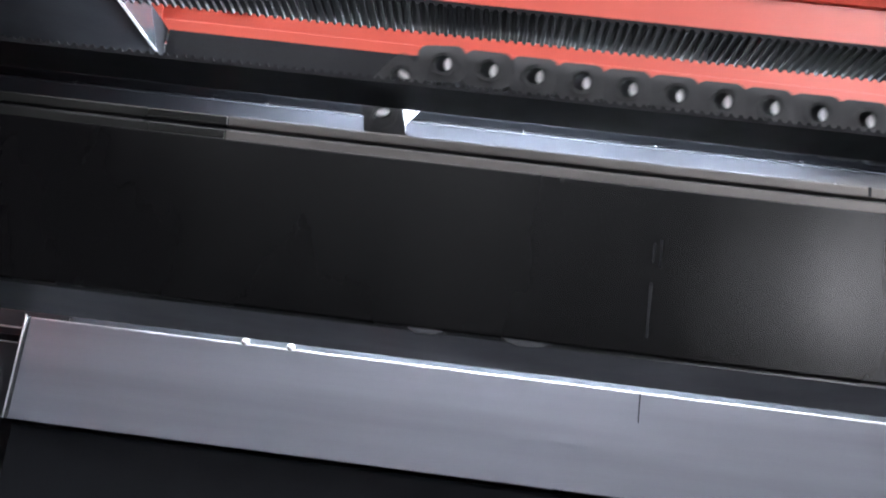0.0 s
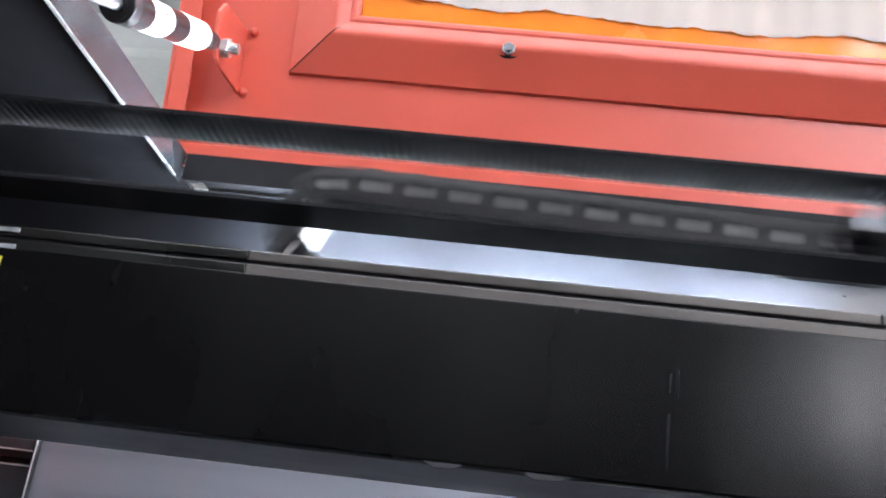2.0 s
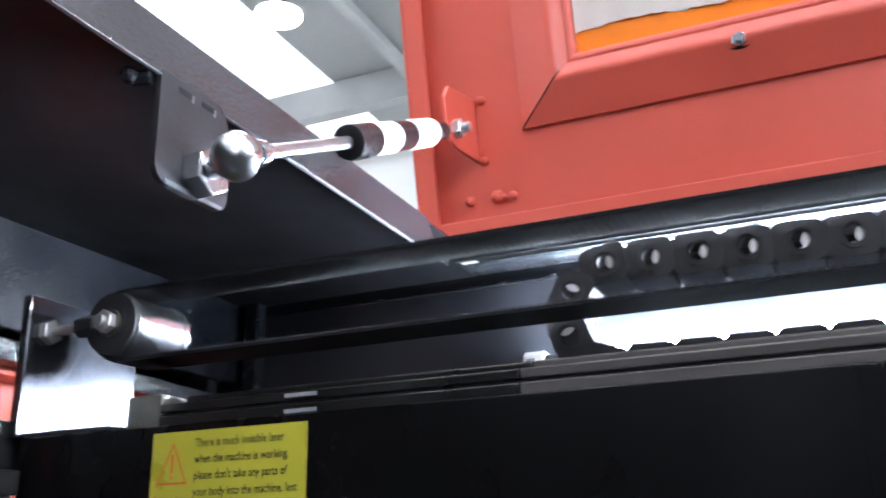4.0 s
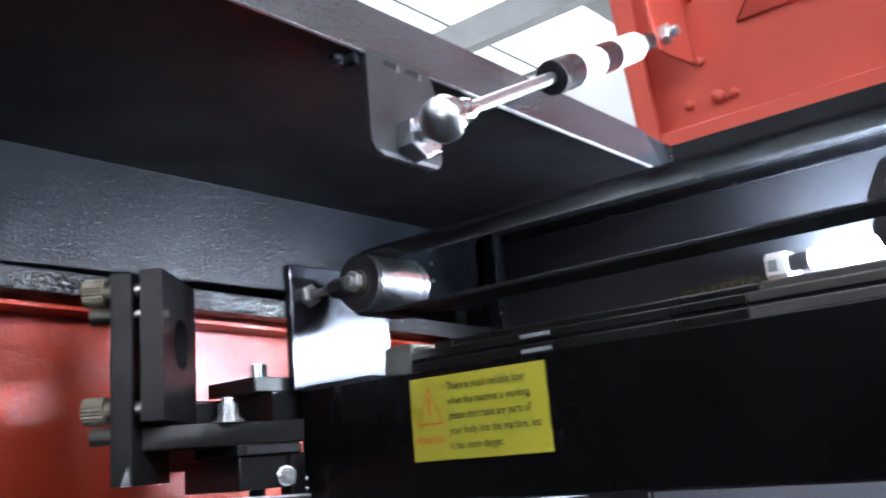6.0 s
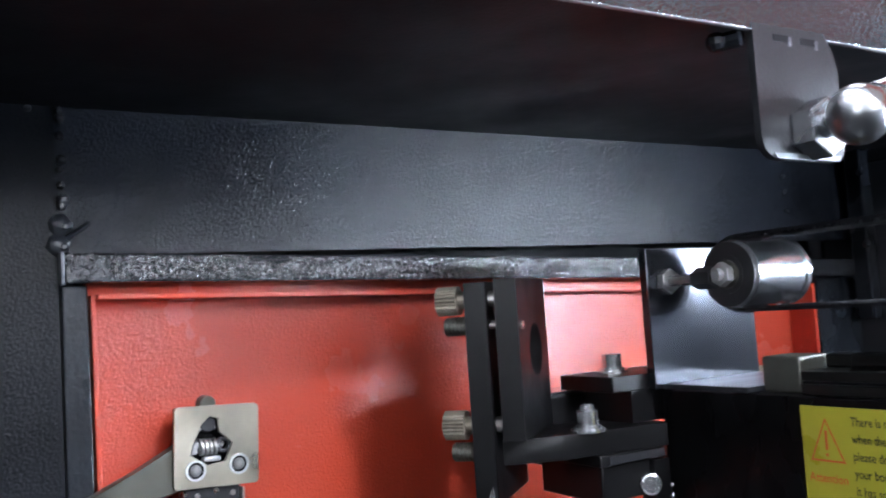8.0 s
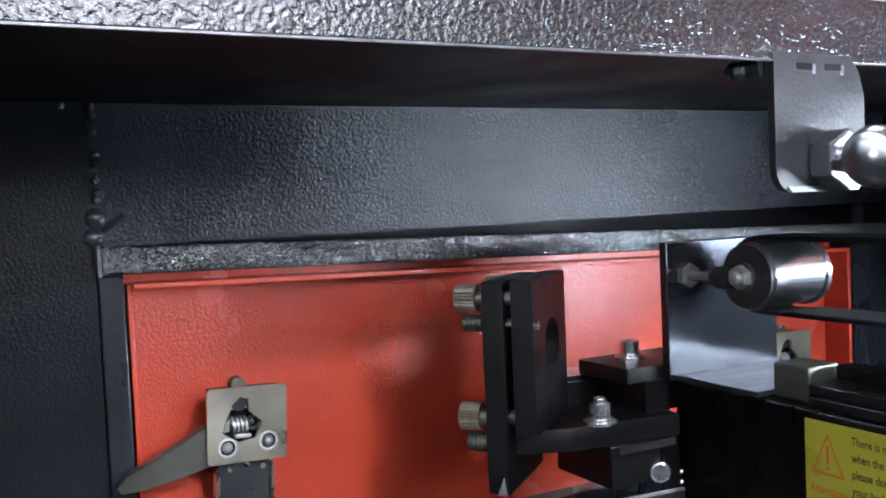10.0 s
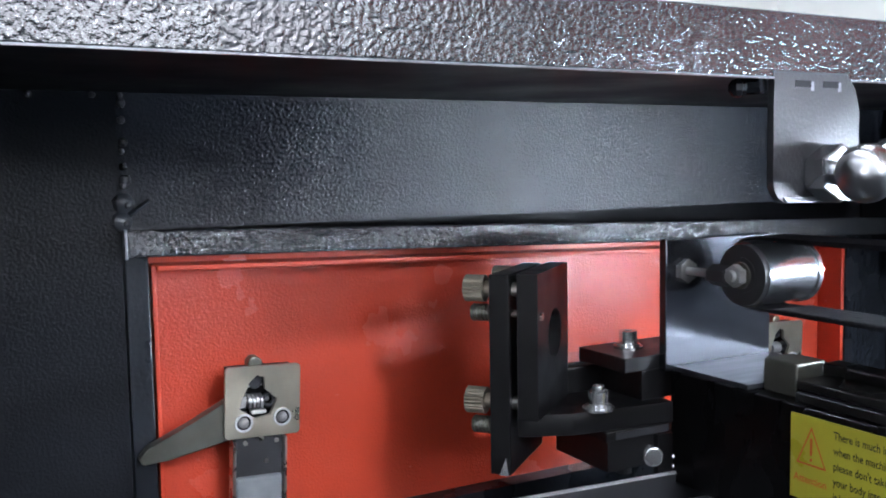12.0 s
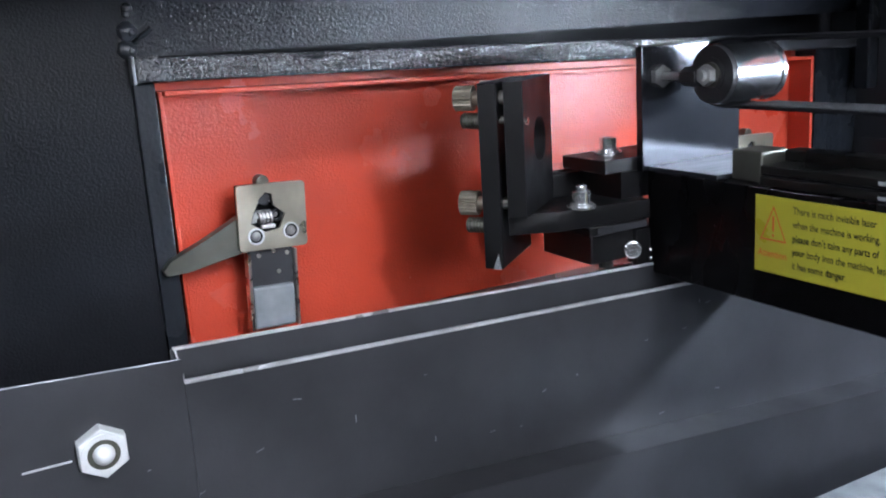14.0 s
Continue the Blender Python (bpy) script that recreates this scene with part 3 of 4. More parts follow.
# ---------------------------------------------------------------- lamp tube on the rear wall
TZ = 1.1075
tube = thing("tube_lamp", (0.2, 0.705, TZ), "lit white lamp tube in white holders on the rear wall", "lamp")
bm = rod((-0.176, 0.705, TZ), (0.26, 0.705, TZ), 0.0080, 20)
part("glass", bm, TUBEGLOW, tube, "glowing white tube")
bm = rod((-0.193, 0.705, TZ), (-0.176, 0.705, TZ), 0.0070, 20)
part("collar", bm, PLASTIC, tube)
bm = slab([(0.694, TZ - 0.009), (0.694, TZ + 0.006), (0.699, TZ + 0.010), (0.730, TZ + 0.010), (0.730, TZ - 0.012), (0.699, TZ - 0.012)], "x", -0.210, -0.193, 0.0015)
part("holder", bm, WHITEP, tube, "white plastic tube holder")
bm = box(0.26, 0.280, 0.694, 0.730, TZ - 0.012, TZ + 0.010, 0.002)
part("holder", bm, WHITEP, tube, "white plastic tube holder")
bm = box(-0.207, -0.199, 0.6915, 0.6938, TZ - 0.006, TZ + 0.003, 0.0005)
part("clip", bm, GREYPAD, tube)

# ---------------------------------------------------------------- text helper
def letters(name, body, size, m, mat, parent, spread=1.0):
    cu = bpy.data.curves.new("lettering", "FONT")
    cu.body, cu.size, cu.space_character = body, size, spread
    cu.resolution_u = 3
    cu.offset = 0.012 * size
    ob = bpy.data.objects.new("lettering", cu)
    scene.collection.objects.link(ob)
    me = bpy.data.meshes.new_from_object(ob.evaluated_get(bpy.context.evaluated_depsgraph_get()))
    bpy.data.objects.remove(ob)
    bpy.data.curves.remove(cu)
    me.transform(Matrix.Translation(-BASE[parent.name]) @ m)
    me.materials.clear()
    me.materials.append(mat)
    p = new(name, me)
    p.parent = parent
    BASE[p.name] = BASE[parent.name]
    return p


caution = thing("caution_label", (-0.25, 0.7275, 1.08), "black and yellow caution label on the rear wall", "label")
bm = box(-0.303, -0.216, 0.7288, 0.7299, 1.041, 1.108)
part("black_field", bm, INK, caution)
bm = box(-0.302, -0.217, 0.7280, 0.7287, 1.042, 1.090)
part("yellow_field", bm, YELLOW, caution)
letters("lettering", "CAUTION", 0.0185, pose(-0.299, 0.7284, 1.0930, 90, 0, 0), LEVER, caution, 1.12)

# ---------------------------------------------------------------- gantry beam
G = thing("gantry_beam", (0.2, 0.40, 0.959), "black anodised gantry beam across the machine", "beam")
bm = box(-0.390, 1.02, 0.362, 0.462, 0.959, 1.0275, 0.0008)
part("profile", bm, BEAM, G)
bm = box(-0.388, 1.018, 0.3645, 0.4605, 0.9578, 0.9592)
part("underside", bm, REAR, G, "glossy underside strip of the beam")
for name, x0, x1, mat, lab in (("guide_rail", -0.300, -0.104, RAIL, ""), ("guide_rail", -0.104, 1.0, RAILWORN, "guide rail polished by the slider")):
    bm = box(x0, x1, 0.3662, 0.402, 1.0276, 1.0330, 0.0007)
    box(x0, x1, 0.3690, 0.402, 1.0330, 1.0345, bm=bm)
    box(x0, x1, 0.3666, 0.402, 1.0345, 1.0393, 0.0008, bm=bm)
    box(x0, x1, 0.3865, 0.400, 1.0393, 1.0462, 0.0012, bm=bm)
    part(name, bm, mat, G, lab)
bm = box(-0.300, 1.0, 0.3680, 0.3686, 1.0332, 1.0343)
part("rail_groove", bm, UNDER, G)
bm = box(0.1615, 0.1625, 0.3658, 0.3662, 1.0350, 1.0390)
part("rail_joint", bm, UNDER, G)
for z in (1.0296, 1.0372):
    bm = box(-0.224, -0.206, 0.3657, 0.3663, z - 0.001, z + 0.001, 0.0002)
    part("rail_mark", bm, CASTALU, G, "bright worn mark on the rail")
bm = box(-0.327, -0.304, 0.372, 0.395, 1.0276, 1.046, 0.0015)
part("end_stop", bm, LEVER, G, "grey end stop of the rail")
bm = box(-0.10, 0.50, 0.415, 0.458, 1.0276, 1.0345)
part("chain_tray", bm, BEAM, G)
rnd = random.Random(31)
for x, z0, z1 in ((0.0765, 0.996, 1.004), (0.0790, 0.994, 1.006), (0.0760, 0.966, 0.988), (0.0045, 0.9605, 0.9620)):
    bm = box(x, x + 0.0004, 0.36190, 0.36200, z0, z1)
    for v in bm.verts:
        v.co.x += rnd.uniform(-0.0006, 0.0006)
    part("dry_drip", bm, UNDER, G, "faint dried drip on the black face")
for x, w in ((-0.010, 0.008), (0.030, 0.010)):
    bm = slab([(x - w, 0.9588), (x - w * 0.4, 0.9565), (x + w * 0.5, 0.9570), (x + w, 0.9588)], "y", 0.3612, 0.3640)
    part("chipped_edge", bm, SHEET, G)
# belt bracket: upright plate with a foot
bm = box(-0.396, -0.390, 0.358, 0.446, 1.0276, 1.108, 0.0006)
part("belt_bracket", bm, PLATE, G, "polished black upright bracket")
bm = box(-0.390, -0.330, 0.3635, 0.446, 1.0276, 1.0305, 0.0005)
part("bracket_foot", bm, FOOT, G, "brushed foot of the bracket")
hex_nut(G, (-0.390, 0.372, 1.0885), (1, 0, 0), 0.0075, 0.005, GALV, "nut")
bm = rod((-0.390, 0.372, 1.0885), (-0.361, 0.372, 1.0885), 0.0032, 14)
part("stud", bm, GALV, G)
bm = rod((-0.366, 0.3715, 1.0885), (-0.352, 0.3715, 1.0885), 0.0062, 6, bev=0.0008)
part("axle_block", bm, PLASTIC, G)
bm = ring((-0.346, 0.376, 1.0895), (0, 1, 0), 0.0176, 0.010, 0.003, 32)
rod((-0.346, 0.374, 1.0895), (-0.346, 0.377, 1.0895), 0.0105, 24, bm=bm)
part("roller_flange", bm, PLASTIC, G)
bm = ring((-0.346, 0.379, 1.0895), (0, 1, 0), 0.0186, 0.015, 0.003, 36)
rod((-0.346, 0.380, 1.0895), (-0.346, 0.417, 1.0895), 0.0176, 36, bm=bm)
ring((-0.346, 0.4185, 1.0895), (0, 1, 0), 0.0186, 0.010, 0.003, 36, bm=bm)
part("roller", bm, ALU, G, "bright turned aluminium belt roller")
bm = rod((-0.346, 0.3742, 1.0895), (-0.346, 0.3725, 1.0895), 0.0078, 24)
part("washer", bm, LEVER, G)
hex_nut(G, (-0.346, 0.3725, 1.0895), (0, -1, 0), 0.0066, 0.005, GALV, "nut", 0.003)
bm = rod((-0.346, 0.419, 1.0895), (-0.346, 0.430, 1.0895), 0.005, 12, bev=0.001)
part("axle_end", bm, CHROME, G)


def belt_run(z, teeth, x1):
    """One run of the toothed belt; teeth points up or down to the inner face."""
    bm = box(-0.330, x1, 0.3825, 0.4115, z - 0.0008, z + 0.0008)
    vs, fs = [], []
    n = int((x1 + 0.330) / 0.0042)
    for i in range(n):
        x = -0.329 + i * 0.0042
        k = len(vs)
        z0, z1 = z + teeth * 0.0008, z + teeth * 0.0021
        for xx, zz in ((x, z0), (x + 0.0024, z0), (x + 0.0019, z1), (x + 0.0005, z1)):
            vs += [(xx, 0.3825, zz), (xx, 0.4115, zz)]
        for a in range(4):
            b = (a + 1) % 4
            fs.append((k + 2 * a, k + 2 * b, k + 2 * b + 1, k + 2 * a + 1))
        fs += [(k, k + 2, k + 4, k + 6), (k + 1, k + 7, k + 5, k + 3)]
    me = bpy.data.meshes.new("tmp")
    me.from_pydata(vs, [], fs)
    bm.from_mesh(me)
    bpy.data.meshes.remove(me)
    return bm


belt = thing("drive_belt", (0.2, 0.397, 1.09), "black toothed drive belt round the roller", "belt")
runs = [part("upper_run", belt_run(1.1105, -1, 1.0), RUBBER, belt), part("lower_run", belt_run(1.0695, 1, 1.0), RUBBER, belt)]
bm = bmesh.new()
prev = None
for i in range(17):
    a = radians(90 + 180 * i / 16)
    row = []
    for r in (0.0192, 0.0212):
        for y in (0.3825, 0.4115):
            row.append(bm.verts.new((-0.346 + r * math.cos(a), y, 1.09 + r * math.sin(a))))
    if prev:
        for p, q in ((0, 1), (1, 3), (3, 2), (2, 0)):
            bm.faces.new((prev[p], prev[q], row[q], row[p]))
    prev = row
for z in (1.1104, 1.0696):
    box(-0.346, -0.318, 0.3826, 0.4114, z - 0.0009, z + 0.0009, bm=bm)
part("wrap", bm, RUBBER, belt)

# ---------------------------------------------------------------- warning sticker on the beam
st = thing("warning_sticker", (-0.253, 0.361, 0.978), "yellow warning sticker with red triangle on the black beam", "sticker")
bm = box(-0.298, -0.208, 0.3612, 0.3619, 0.979, 1.0235)
part("film", bm, YELLOW, st)
SX, SY = -0.298, 0.3609
for i, (row, w) in enumerate((("There is much invisible laser", 1), ("when the machine is working,", 1), ("please don't take any parts of", 1), ("your body into the machine, lest", 1), ("it has some danger.", 1))):
    letters("lettering", row, 0.0056, pose(SX + 0.0265, SY, 1.0155 - i * 0.0078, 90, 0, 0) @ Matrix.Diagonal((0.80, 1.05, 1, 1)), INK, st)
letters("lettering", "Attention", 0.0058, pose(SX + 0.0025, SY, 0.9885, 90, 0, 0) @ Matrix.Diagonal((0.9, 1, 1, 1)), REDINK, st)
bm = bmesh.new()
tri = [(SX + 0.004, 0.998), (SX + 0.0225, 0.998), (SX + 0.01325, 1.0185)]
cen = ((tri[0][0] + tri[1][0] + tri[2][0]) / 3, (tri[0][1] + tri[1][1] + tri[2][1]) / 3)
inn = [(cen[0] + (x - cen[0]) * 0.86, cen[1] + (z - cen[1]) * 0.86) for x, z in tri]
vo = [bm.verts.new((x, SY, z)) for x, z in tri]
vi = [bm.verts.new((x, SY, z)) for x, z in inn]
for i in range(3):
    j = (i + 1) % 3
    bm.faces.new((vo[i], vo[j], vi[j], vi[i]))
part("triangle", bm, REDINK, st)
bm = box(SX + 0.0126, SX + 0.0139, SY - 0.0002, SY, 1.0035, 1.0125)
box(SX + 0.0126, SX + 0.0139, SY - 0.0002, SY, 1.0005, 1.0020, bm=bm)
part("exclamation_mark", bm, REDINK, st)

# ---------------------------------------------------------------- mirror mount at the beam's end
mm = thing("mirror_mount", (-0.38, 0.30, 0.97), "black adjustable mirror mount with knurled knobs on the beam end", "mirror mount")
MO = Vector((-0.3926, 0.2547, 0.0))     # near corner line of the mirror plates
U = Vector((-0.6428, 0.7660, 0))        # along the plates, away
N = Vector((0.7660, 0.6428, 0))         # the mirror's normal


def plate45(n0, n1, u0, u1, z0, z1, bev=0.0008):
    bm = box(n0, n1, u0, u1, z0, z1, bev)
    m = Matrix(((N.x, U.x, 0, MO.x), (N.y, U.y, 0, MO.y), (0, 0, 1, 0), (0, 0, 0, 1)))
    bm.transform(m)
    return bm


def p45(n, u, z):
    return MO + N * n + U * u + Vector((0, 0, z))


part("back_plate", plate45(-0.0180, -0.0060, 0.0, 0.066, 0.979, 1.0935), MOUNT, mm)
bm = bmesh.new()
q = [bm.verts.new(p45(n, u, z)) for n, u, z in ((-0.0125, -0.0008, 0.9790), (-0.0070, -0.0008, 0.9790), (-0.0085, -0.0008, 0.9895), (-0.0125, 0.002, 0.9790), (-0.0070, 0.002, 0.9790), (-0.0085, 0.002, 0.9895))]
for f in ((0, 1, 2), (3, 5, 4), (0, 3, 4, 1), (1, 4, 5, 2), (2, 5, 3, 0)):
    bm.faces.new([q[k] for k in f])
part("tip", bm, ZINC, mm, "bright pointed tip")
# front plate with the mirror's hole
bm = bmesh.new()
loops = [[(0.0, 1.012), (0.066, 1.012), (0.066, 1.0942), (0.0, 1.0942)], [(0.036 + 0.0145 * math.cos(i * math.pi / 14), 1.056 + 0.0145 * math.sin(i * math.pi / 14)) for i in range(28)]]
edges = []
for loop in loops:
    vs = [bm.verts.new(p45(-0.0015, *p)) for p in loop]
    edges += [bm.edges.new((vs[i], vs[(i + 1) % len(vs)])) for i in range(len(vs))]
fill = bmesh.ops.triangle_fill(bm, use_beauty=True, edges=edges)
ext = bmesh.ops.extrude_face_region(bm, geom=[f for f in fill["geom"] if isinstance(f, bmesh.types.BMFace)])
bmesh.ops.translate(bm, vec=N * 0.012, verts=[v for v in ext["geom"] if isinstance(v, bmesh.types.BMVert)])
part("front_plate", bm, MOUNT, mm)
bm = rod(p45(0.0, 0.036, 1.056), p45(0.002, 0.036, 1.056), 0.0144, 28)
part("mirror", bm, CHROME, mm, "round mirror in the front plate")
for u, z in ((0.008, 1.0845), (0.008, 1.0195), (0.058, 1.0845)):
    bm = rod(p45(-0.0225, u, z), p45(-0.0185, u, z), 0.0045, 16)
    bb = bmesh.new()
    for i in range(24):
        a = 2 * math.pi * i / 24
        r0, r1 = 0.0077, 0.0071
        a2 = a + math.pi / 24
        bb.verts.new((r0 * math.cos(a), r0 * math.sin(a), 0)), bb.verts.new((r1 * math.cos(a2), r1 * math.sin(a2), 0))
    bb.verts.ensure_lookup_table()
    f = bb.faces.new(bb.verts[:])
    e = bmesh.ops.extrude_face_region(bb, geom=[f])
    bmesh.ops.translate(bb, vec=(0, 0, 0.0115), verts=[v for v in e["geom"] if isinstance(v, bmesh.types.BMVert)])
    bb.transform(Matrix.Translation(p45(-0.0225, u, z)) @ (-N).to_track_quat("Z", "Y").to_matrix().to_4x4())
    join(bm, bb)
    part("knob", bm, KNOB, mm, "knurled metal knob", smooth=False)
    bm = rod(p45(-0.0065, u, z), p45(-0.0015, u, z), 0.0040, 14)
    part("screw_tip", bm, STEEL, mm)
for z in (1.071, 1.006):
    bm = rod(p45(-0.030, 0.006, z), p45(-0.018, 0.006, z), 0.0042, 14)
    for k in range(5):
        ring(p45(-0.0285 + k * 0.0022, 0.006, z), N, 0.0050, 0.0040, 0.0010, 14, bm=bm)
    part("spring_screw", bm, LEVER, mm)
bm = rod(p45(-0.0065, 0.006, 1.071), p45(-0.0015, 0.006, 1.071), 0.0022, 10)
part("spring_pin", bm, STEEL, mm)
bm = rod(p45(0.0105, 0.006, 1.070), p45(0.0118, 0.006, 1.070), 0.0022, 12)
part("dot_screw", bm, STEEL, mm)
# arm, upper tongue and clamp block down to the beam
bm = slab([(-0.4085, 0.2585), (-0.3935, 0.2915), (-0.3850, 0.3600), (-0.4330, 0.3600), (-0.4380, 0.2700)], "z", 0.9970, 1.0100, 0.0008)
part("arm", bm, MOUNT, mm)
bm = box(-0.443, -0.3965, 0.332, 0.400, 1.0280, 1.0370, 0.0008)
box(-0.437, -0.3965, 0.345, 0.400, 1.010, 1.028, bm=bm)
part("tongue", bm, MOUNT, mm)
bm = box(-0.472, -0.4375, 0.318, 0.400, 0.985, 1.0253, 0.001)
part("rear_block", bm, MOUNT, mm)
bm = box(-0.470, -0.4435, 0.322, 0.362, 1.0255, 1.0272)
part("shim", bm, ZINC, mm, "bright shim behind the tongue")
bm = box(-0.445, -0.3915, 0.315, 0.400, 0.971, 0.9905, 0.001)
box(-0.424, -0.3885, 0.312, 0.3600, 0.9905, 0.9970, 0.001, bm=bm)
box(-0.3915, -0.3875, 0.350, 0.3615, 0.960, 0.990, bm=bm)
part("clamp_block", bm, MOUNT, mm)
bm = box(-0.3882, -0.3876, 0.318, 0.3590, 0.9915, 0.9958)
part("clamp_lip", bm, SHEET, mm, "lighter lip under the arm")
for x, y, z in ((-0.394, 0.310, 1.0100), (-0.424, 0.3570, 1.0370)):
    bm = rod((x, y, z), (x, y, z + 0.0015), 0.0095, 24)
    ring((x, y, z + 0.0022), (0, 0, 1), 0.0075, 0.004, 0.0016, 20, bm)
    part("washer", bm, ZINC, mm)
    socket_screw(mm, (x, y, z + 0.0025), (0, 0, 1), 0.0058, 0.0085, ZINC)
part("screw_top", rod((-0.394, 0.310, 1.0212), (-0.394, 0.310, 1.0245), 0.0036, 18, bev=0.0006), ZINC, mm)
bm = rod((-0.3915, 0.3480, 0.9775), (-0.3855, 0.3450, 0.9775), 0.0062, 20, bev=0.0012)
part("screw_head", bm, ZINC, mm)
for k in range(3):
    part("weld_speck", ball((-0.3872, 0.3615, 0.963 + k * 0.006), 0.0014, seg=8), ZINC, mm)
for y in (0.31, 0.335):
    bm = rod((-0.410, y + 0.032, 0.962), (-0.410, y + 0.032, 0.971), 0.005, 14)
    part("set_screw", bm, PLASTIC, mm)

# ---------------------------------------------------------------- strut bracket and gas strut
br = thing("strut_bracket", (-0.262, 0.333, 1.135), "folded grey steel bracket hanging from the rim", "bracket")
pts = [(0.303, 1.193), (0.303, 1.150)]
for i in range(6):
    a = radians(180 + 90 * i / 5)
    pts.append((0.313 + 0.010 * math.cos(a), 1.1445 + 0.010 * math.sin(a)))
for i in range(6):
    a = radians(270 + 90 * i / 5)
    pts.append((0.351 + 0.008 * math.cos(a), 1.1425 + 0.008 * math.sin(a)))
pts += [(0.359, 1.176), (0.356, 1.186), (0.350, 1.193)]
bm = slab(pts, "x", -0.2630, -0.2595)
part("plate", bm, SATIN, br)
bm = slab([(0.311, 1.1346), (0.353, 1.1346), (0.355, 1.137), (0.309, 1.137)], "x", -0.2594, -0.2586)
part("bare_edge", bm, EDGE, br, "bright worn lower edge")
for y in (0.321, 0.339):
    bm = box(-0.2598, -0.2592, y - 0.005, y + 0.005, 1.1862, 1.1892)
    part("slot", bm, UNDER, br)
    bm = box(-0.2598, -0.2591, y + 0.0050, y + 0.0068, 1.1848, 1.1888)
    part("bent_tab", bm, EDGE, br, "bare bent tab of the slot")
bm = rod((-0.272, 0.297, 1.187), (-0.263, 0.300, 1.187), 0.004, 10)
ball((-0.270, 0.292, 1.186), 0.0045, bm, 10)
part("weld_spot", bm, COAT, br)

B0, B1 = Vector((-0.228, 0.3235, 1.1475)), Vector((-0.229, 0.627, 1.2945))
D = (B1 - B0).normalized()
gs = thing("gas_strut", B0, "gas strut with chrome rod, black cylinder and white labels", "strut")
hex_nut(gs, (-0.2595, 0.334, 1.1475), (1, -0.02, 0), 0.0132, 0.0115, ROD, "nut", 0.0)
bm = rod((-0.2595, 0.334, 1.1475), tuple(B0), 0.0055, 16)
part("stud", bm, ROD, gs)
bm = ball(B0, 0.0126, seg=28)
part("ball_joint", bm, ROD, gs, "polished ball joint")
bm = rod(B0 + D * 0.009, B0 + D * 0.024, 0.0068, 20, bev=0.001)
ring(B0 + D * 0.017, D, 0.0076, 0.006, 0.003, 20, bm)
part("neck", bm, ROD, gs)
bm = rod(B0 + D * 0.02, B0 + D * 0.165, 0.0040, 18)
part("piston_rod", bm, ROD, gs, "chrome piston rod")
L0 = 0.122
for nm, a, b, r, mat, lab in (("cylinder_end", 0.0, 0.031, 0.0112, STRUT, ""), ("label_band", 0.031, 0.064, 0.0108, WHITE, "white printed label"), ("cylinder", 0.064, 0.092, 0.0106, STRUT, ""), ("label_band", 0.092, 0.134, 0.0108, WHITE, "white label"), ("cylinder_foot", 0.134, 0.165, 0.0070, STRUT, "")):
    bm = rod(B0 + D * (L0 + a), B0 + D * (L0 + b), r, 28, bev=0.0012)
    if nm == "cylinder_end":
        ring(B0 + D * (L0 + 0.0005), D, 0.0092, 0.0042, 0.002, 24, bm)
    part(nm, bm, mat, gs, lab)
side_dir = D.cross(Vector((0, 0, 1))).normalized()
bm = ring(B0 + D * (L0 + 0.050) + side_dir * 0.0106, side_dir, 0.0036, 0.0026, 0.0010, 16)
part("print_mark", bm, INK, gs)

# ---------------------------------------------------------------- lid
LY, LZ, LEAN = 0.700, 1.222, 10.0
LM = Matrix.Translation((0, LY, LZ)) @ Matrix.Rotation(radians(LEAN), 4, "X")


def lidpart(name, bm, mat, label="", smooth=True):
    """Built flat: x along the lid, y out of its back, z up the lid from its lower edge."""
    bm.transform(LM)
    return part(name, bm, mat, lid if name != "lid" else cab, label, smooth)


H1 = 0.75
bm = box(-0.292, 1.0, 0.006, 0.009, 0.0, H1)
lid = lidpart("lid", bm, LIDRED, "open red steel lid with a masked orange window")
bm = box(-0.294, 1.0, -0.012, 0.009, -0.004, 0.0, 0.0008)
box(-0.294, 1.0, -0.012, -0.0095, 0.0, 0.016, 0.0008, bm=bm)
lidpart("lower_fold", bm, LIDRED)
bm = box(-0.297, -0.294, -0.014, 0.009, -0.004, H1, 0.0008)
box(-0.294, -0.277, -0.014, -0.0112, -0.004, H1, 0.0008, bm=bm)
lidpart("side_fold", bm, LIDRED)
# raised frame round the window: hollow folded profile with mitred corners
X0, Z0 = -0.198, 0.0905
prof = [(0.0, 0.006), (0.001, 0.002), (0.030, -0.0080), (0.033, -0.0092), (0.036, -0.0096), (0.039, -0.0090), (0.042, -0.0078), (0.049, -0.0045), (0.0515, -0.0050), (0.054, -0.0044), (0.0565, -0.0020), (0.0575, 0.006)]


def frame_bar(pts_a, pts_b):
    bm = bmesh.new()
    a = [bm.verts.new(p) for p in pts_a]
    b = [bm.verts.new(p) for p in pts_b]
    for i in range(len(a) - 1):
        bm.faces.new((a[i], a[i + 1], b[i + 1], b[i]))
    return bm


XR, ZT = 0.90, 0.66
lo = [((X0 + d, y, Z0 + d), (XR - d, y, Z0 + d)) for d, y in prof]
lidpart("window_frame_bar", frame_bar([p for p, q in lo], [q for p, q in lo]), LIDRED)
le = [((X0 + d, y, Z0 + d), (X0 + d, y, ZT - d)) for d, y in prof]
lidpart("window_frame_bar", frame_bar([p for p, q in le], [q for p, q in le]), LIDRED)
up = [((X0 + d, y, ZT - d), (XR - d, y, ZT - d)) for d, y in prof]
lidpart("window_frame_bar", frame_bar([p for p, q in up], [q for p, q in up]), LIDRED)
ri = [((XR - d, y, Z0 + d), (XR - d, y, ZT - d)) for d, y in prof]
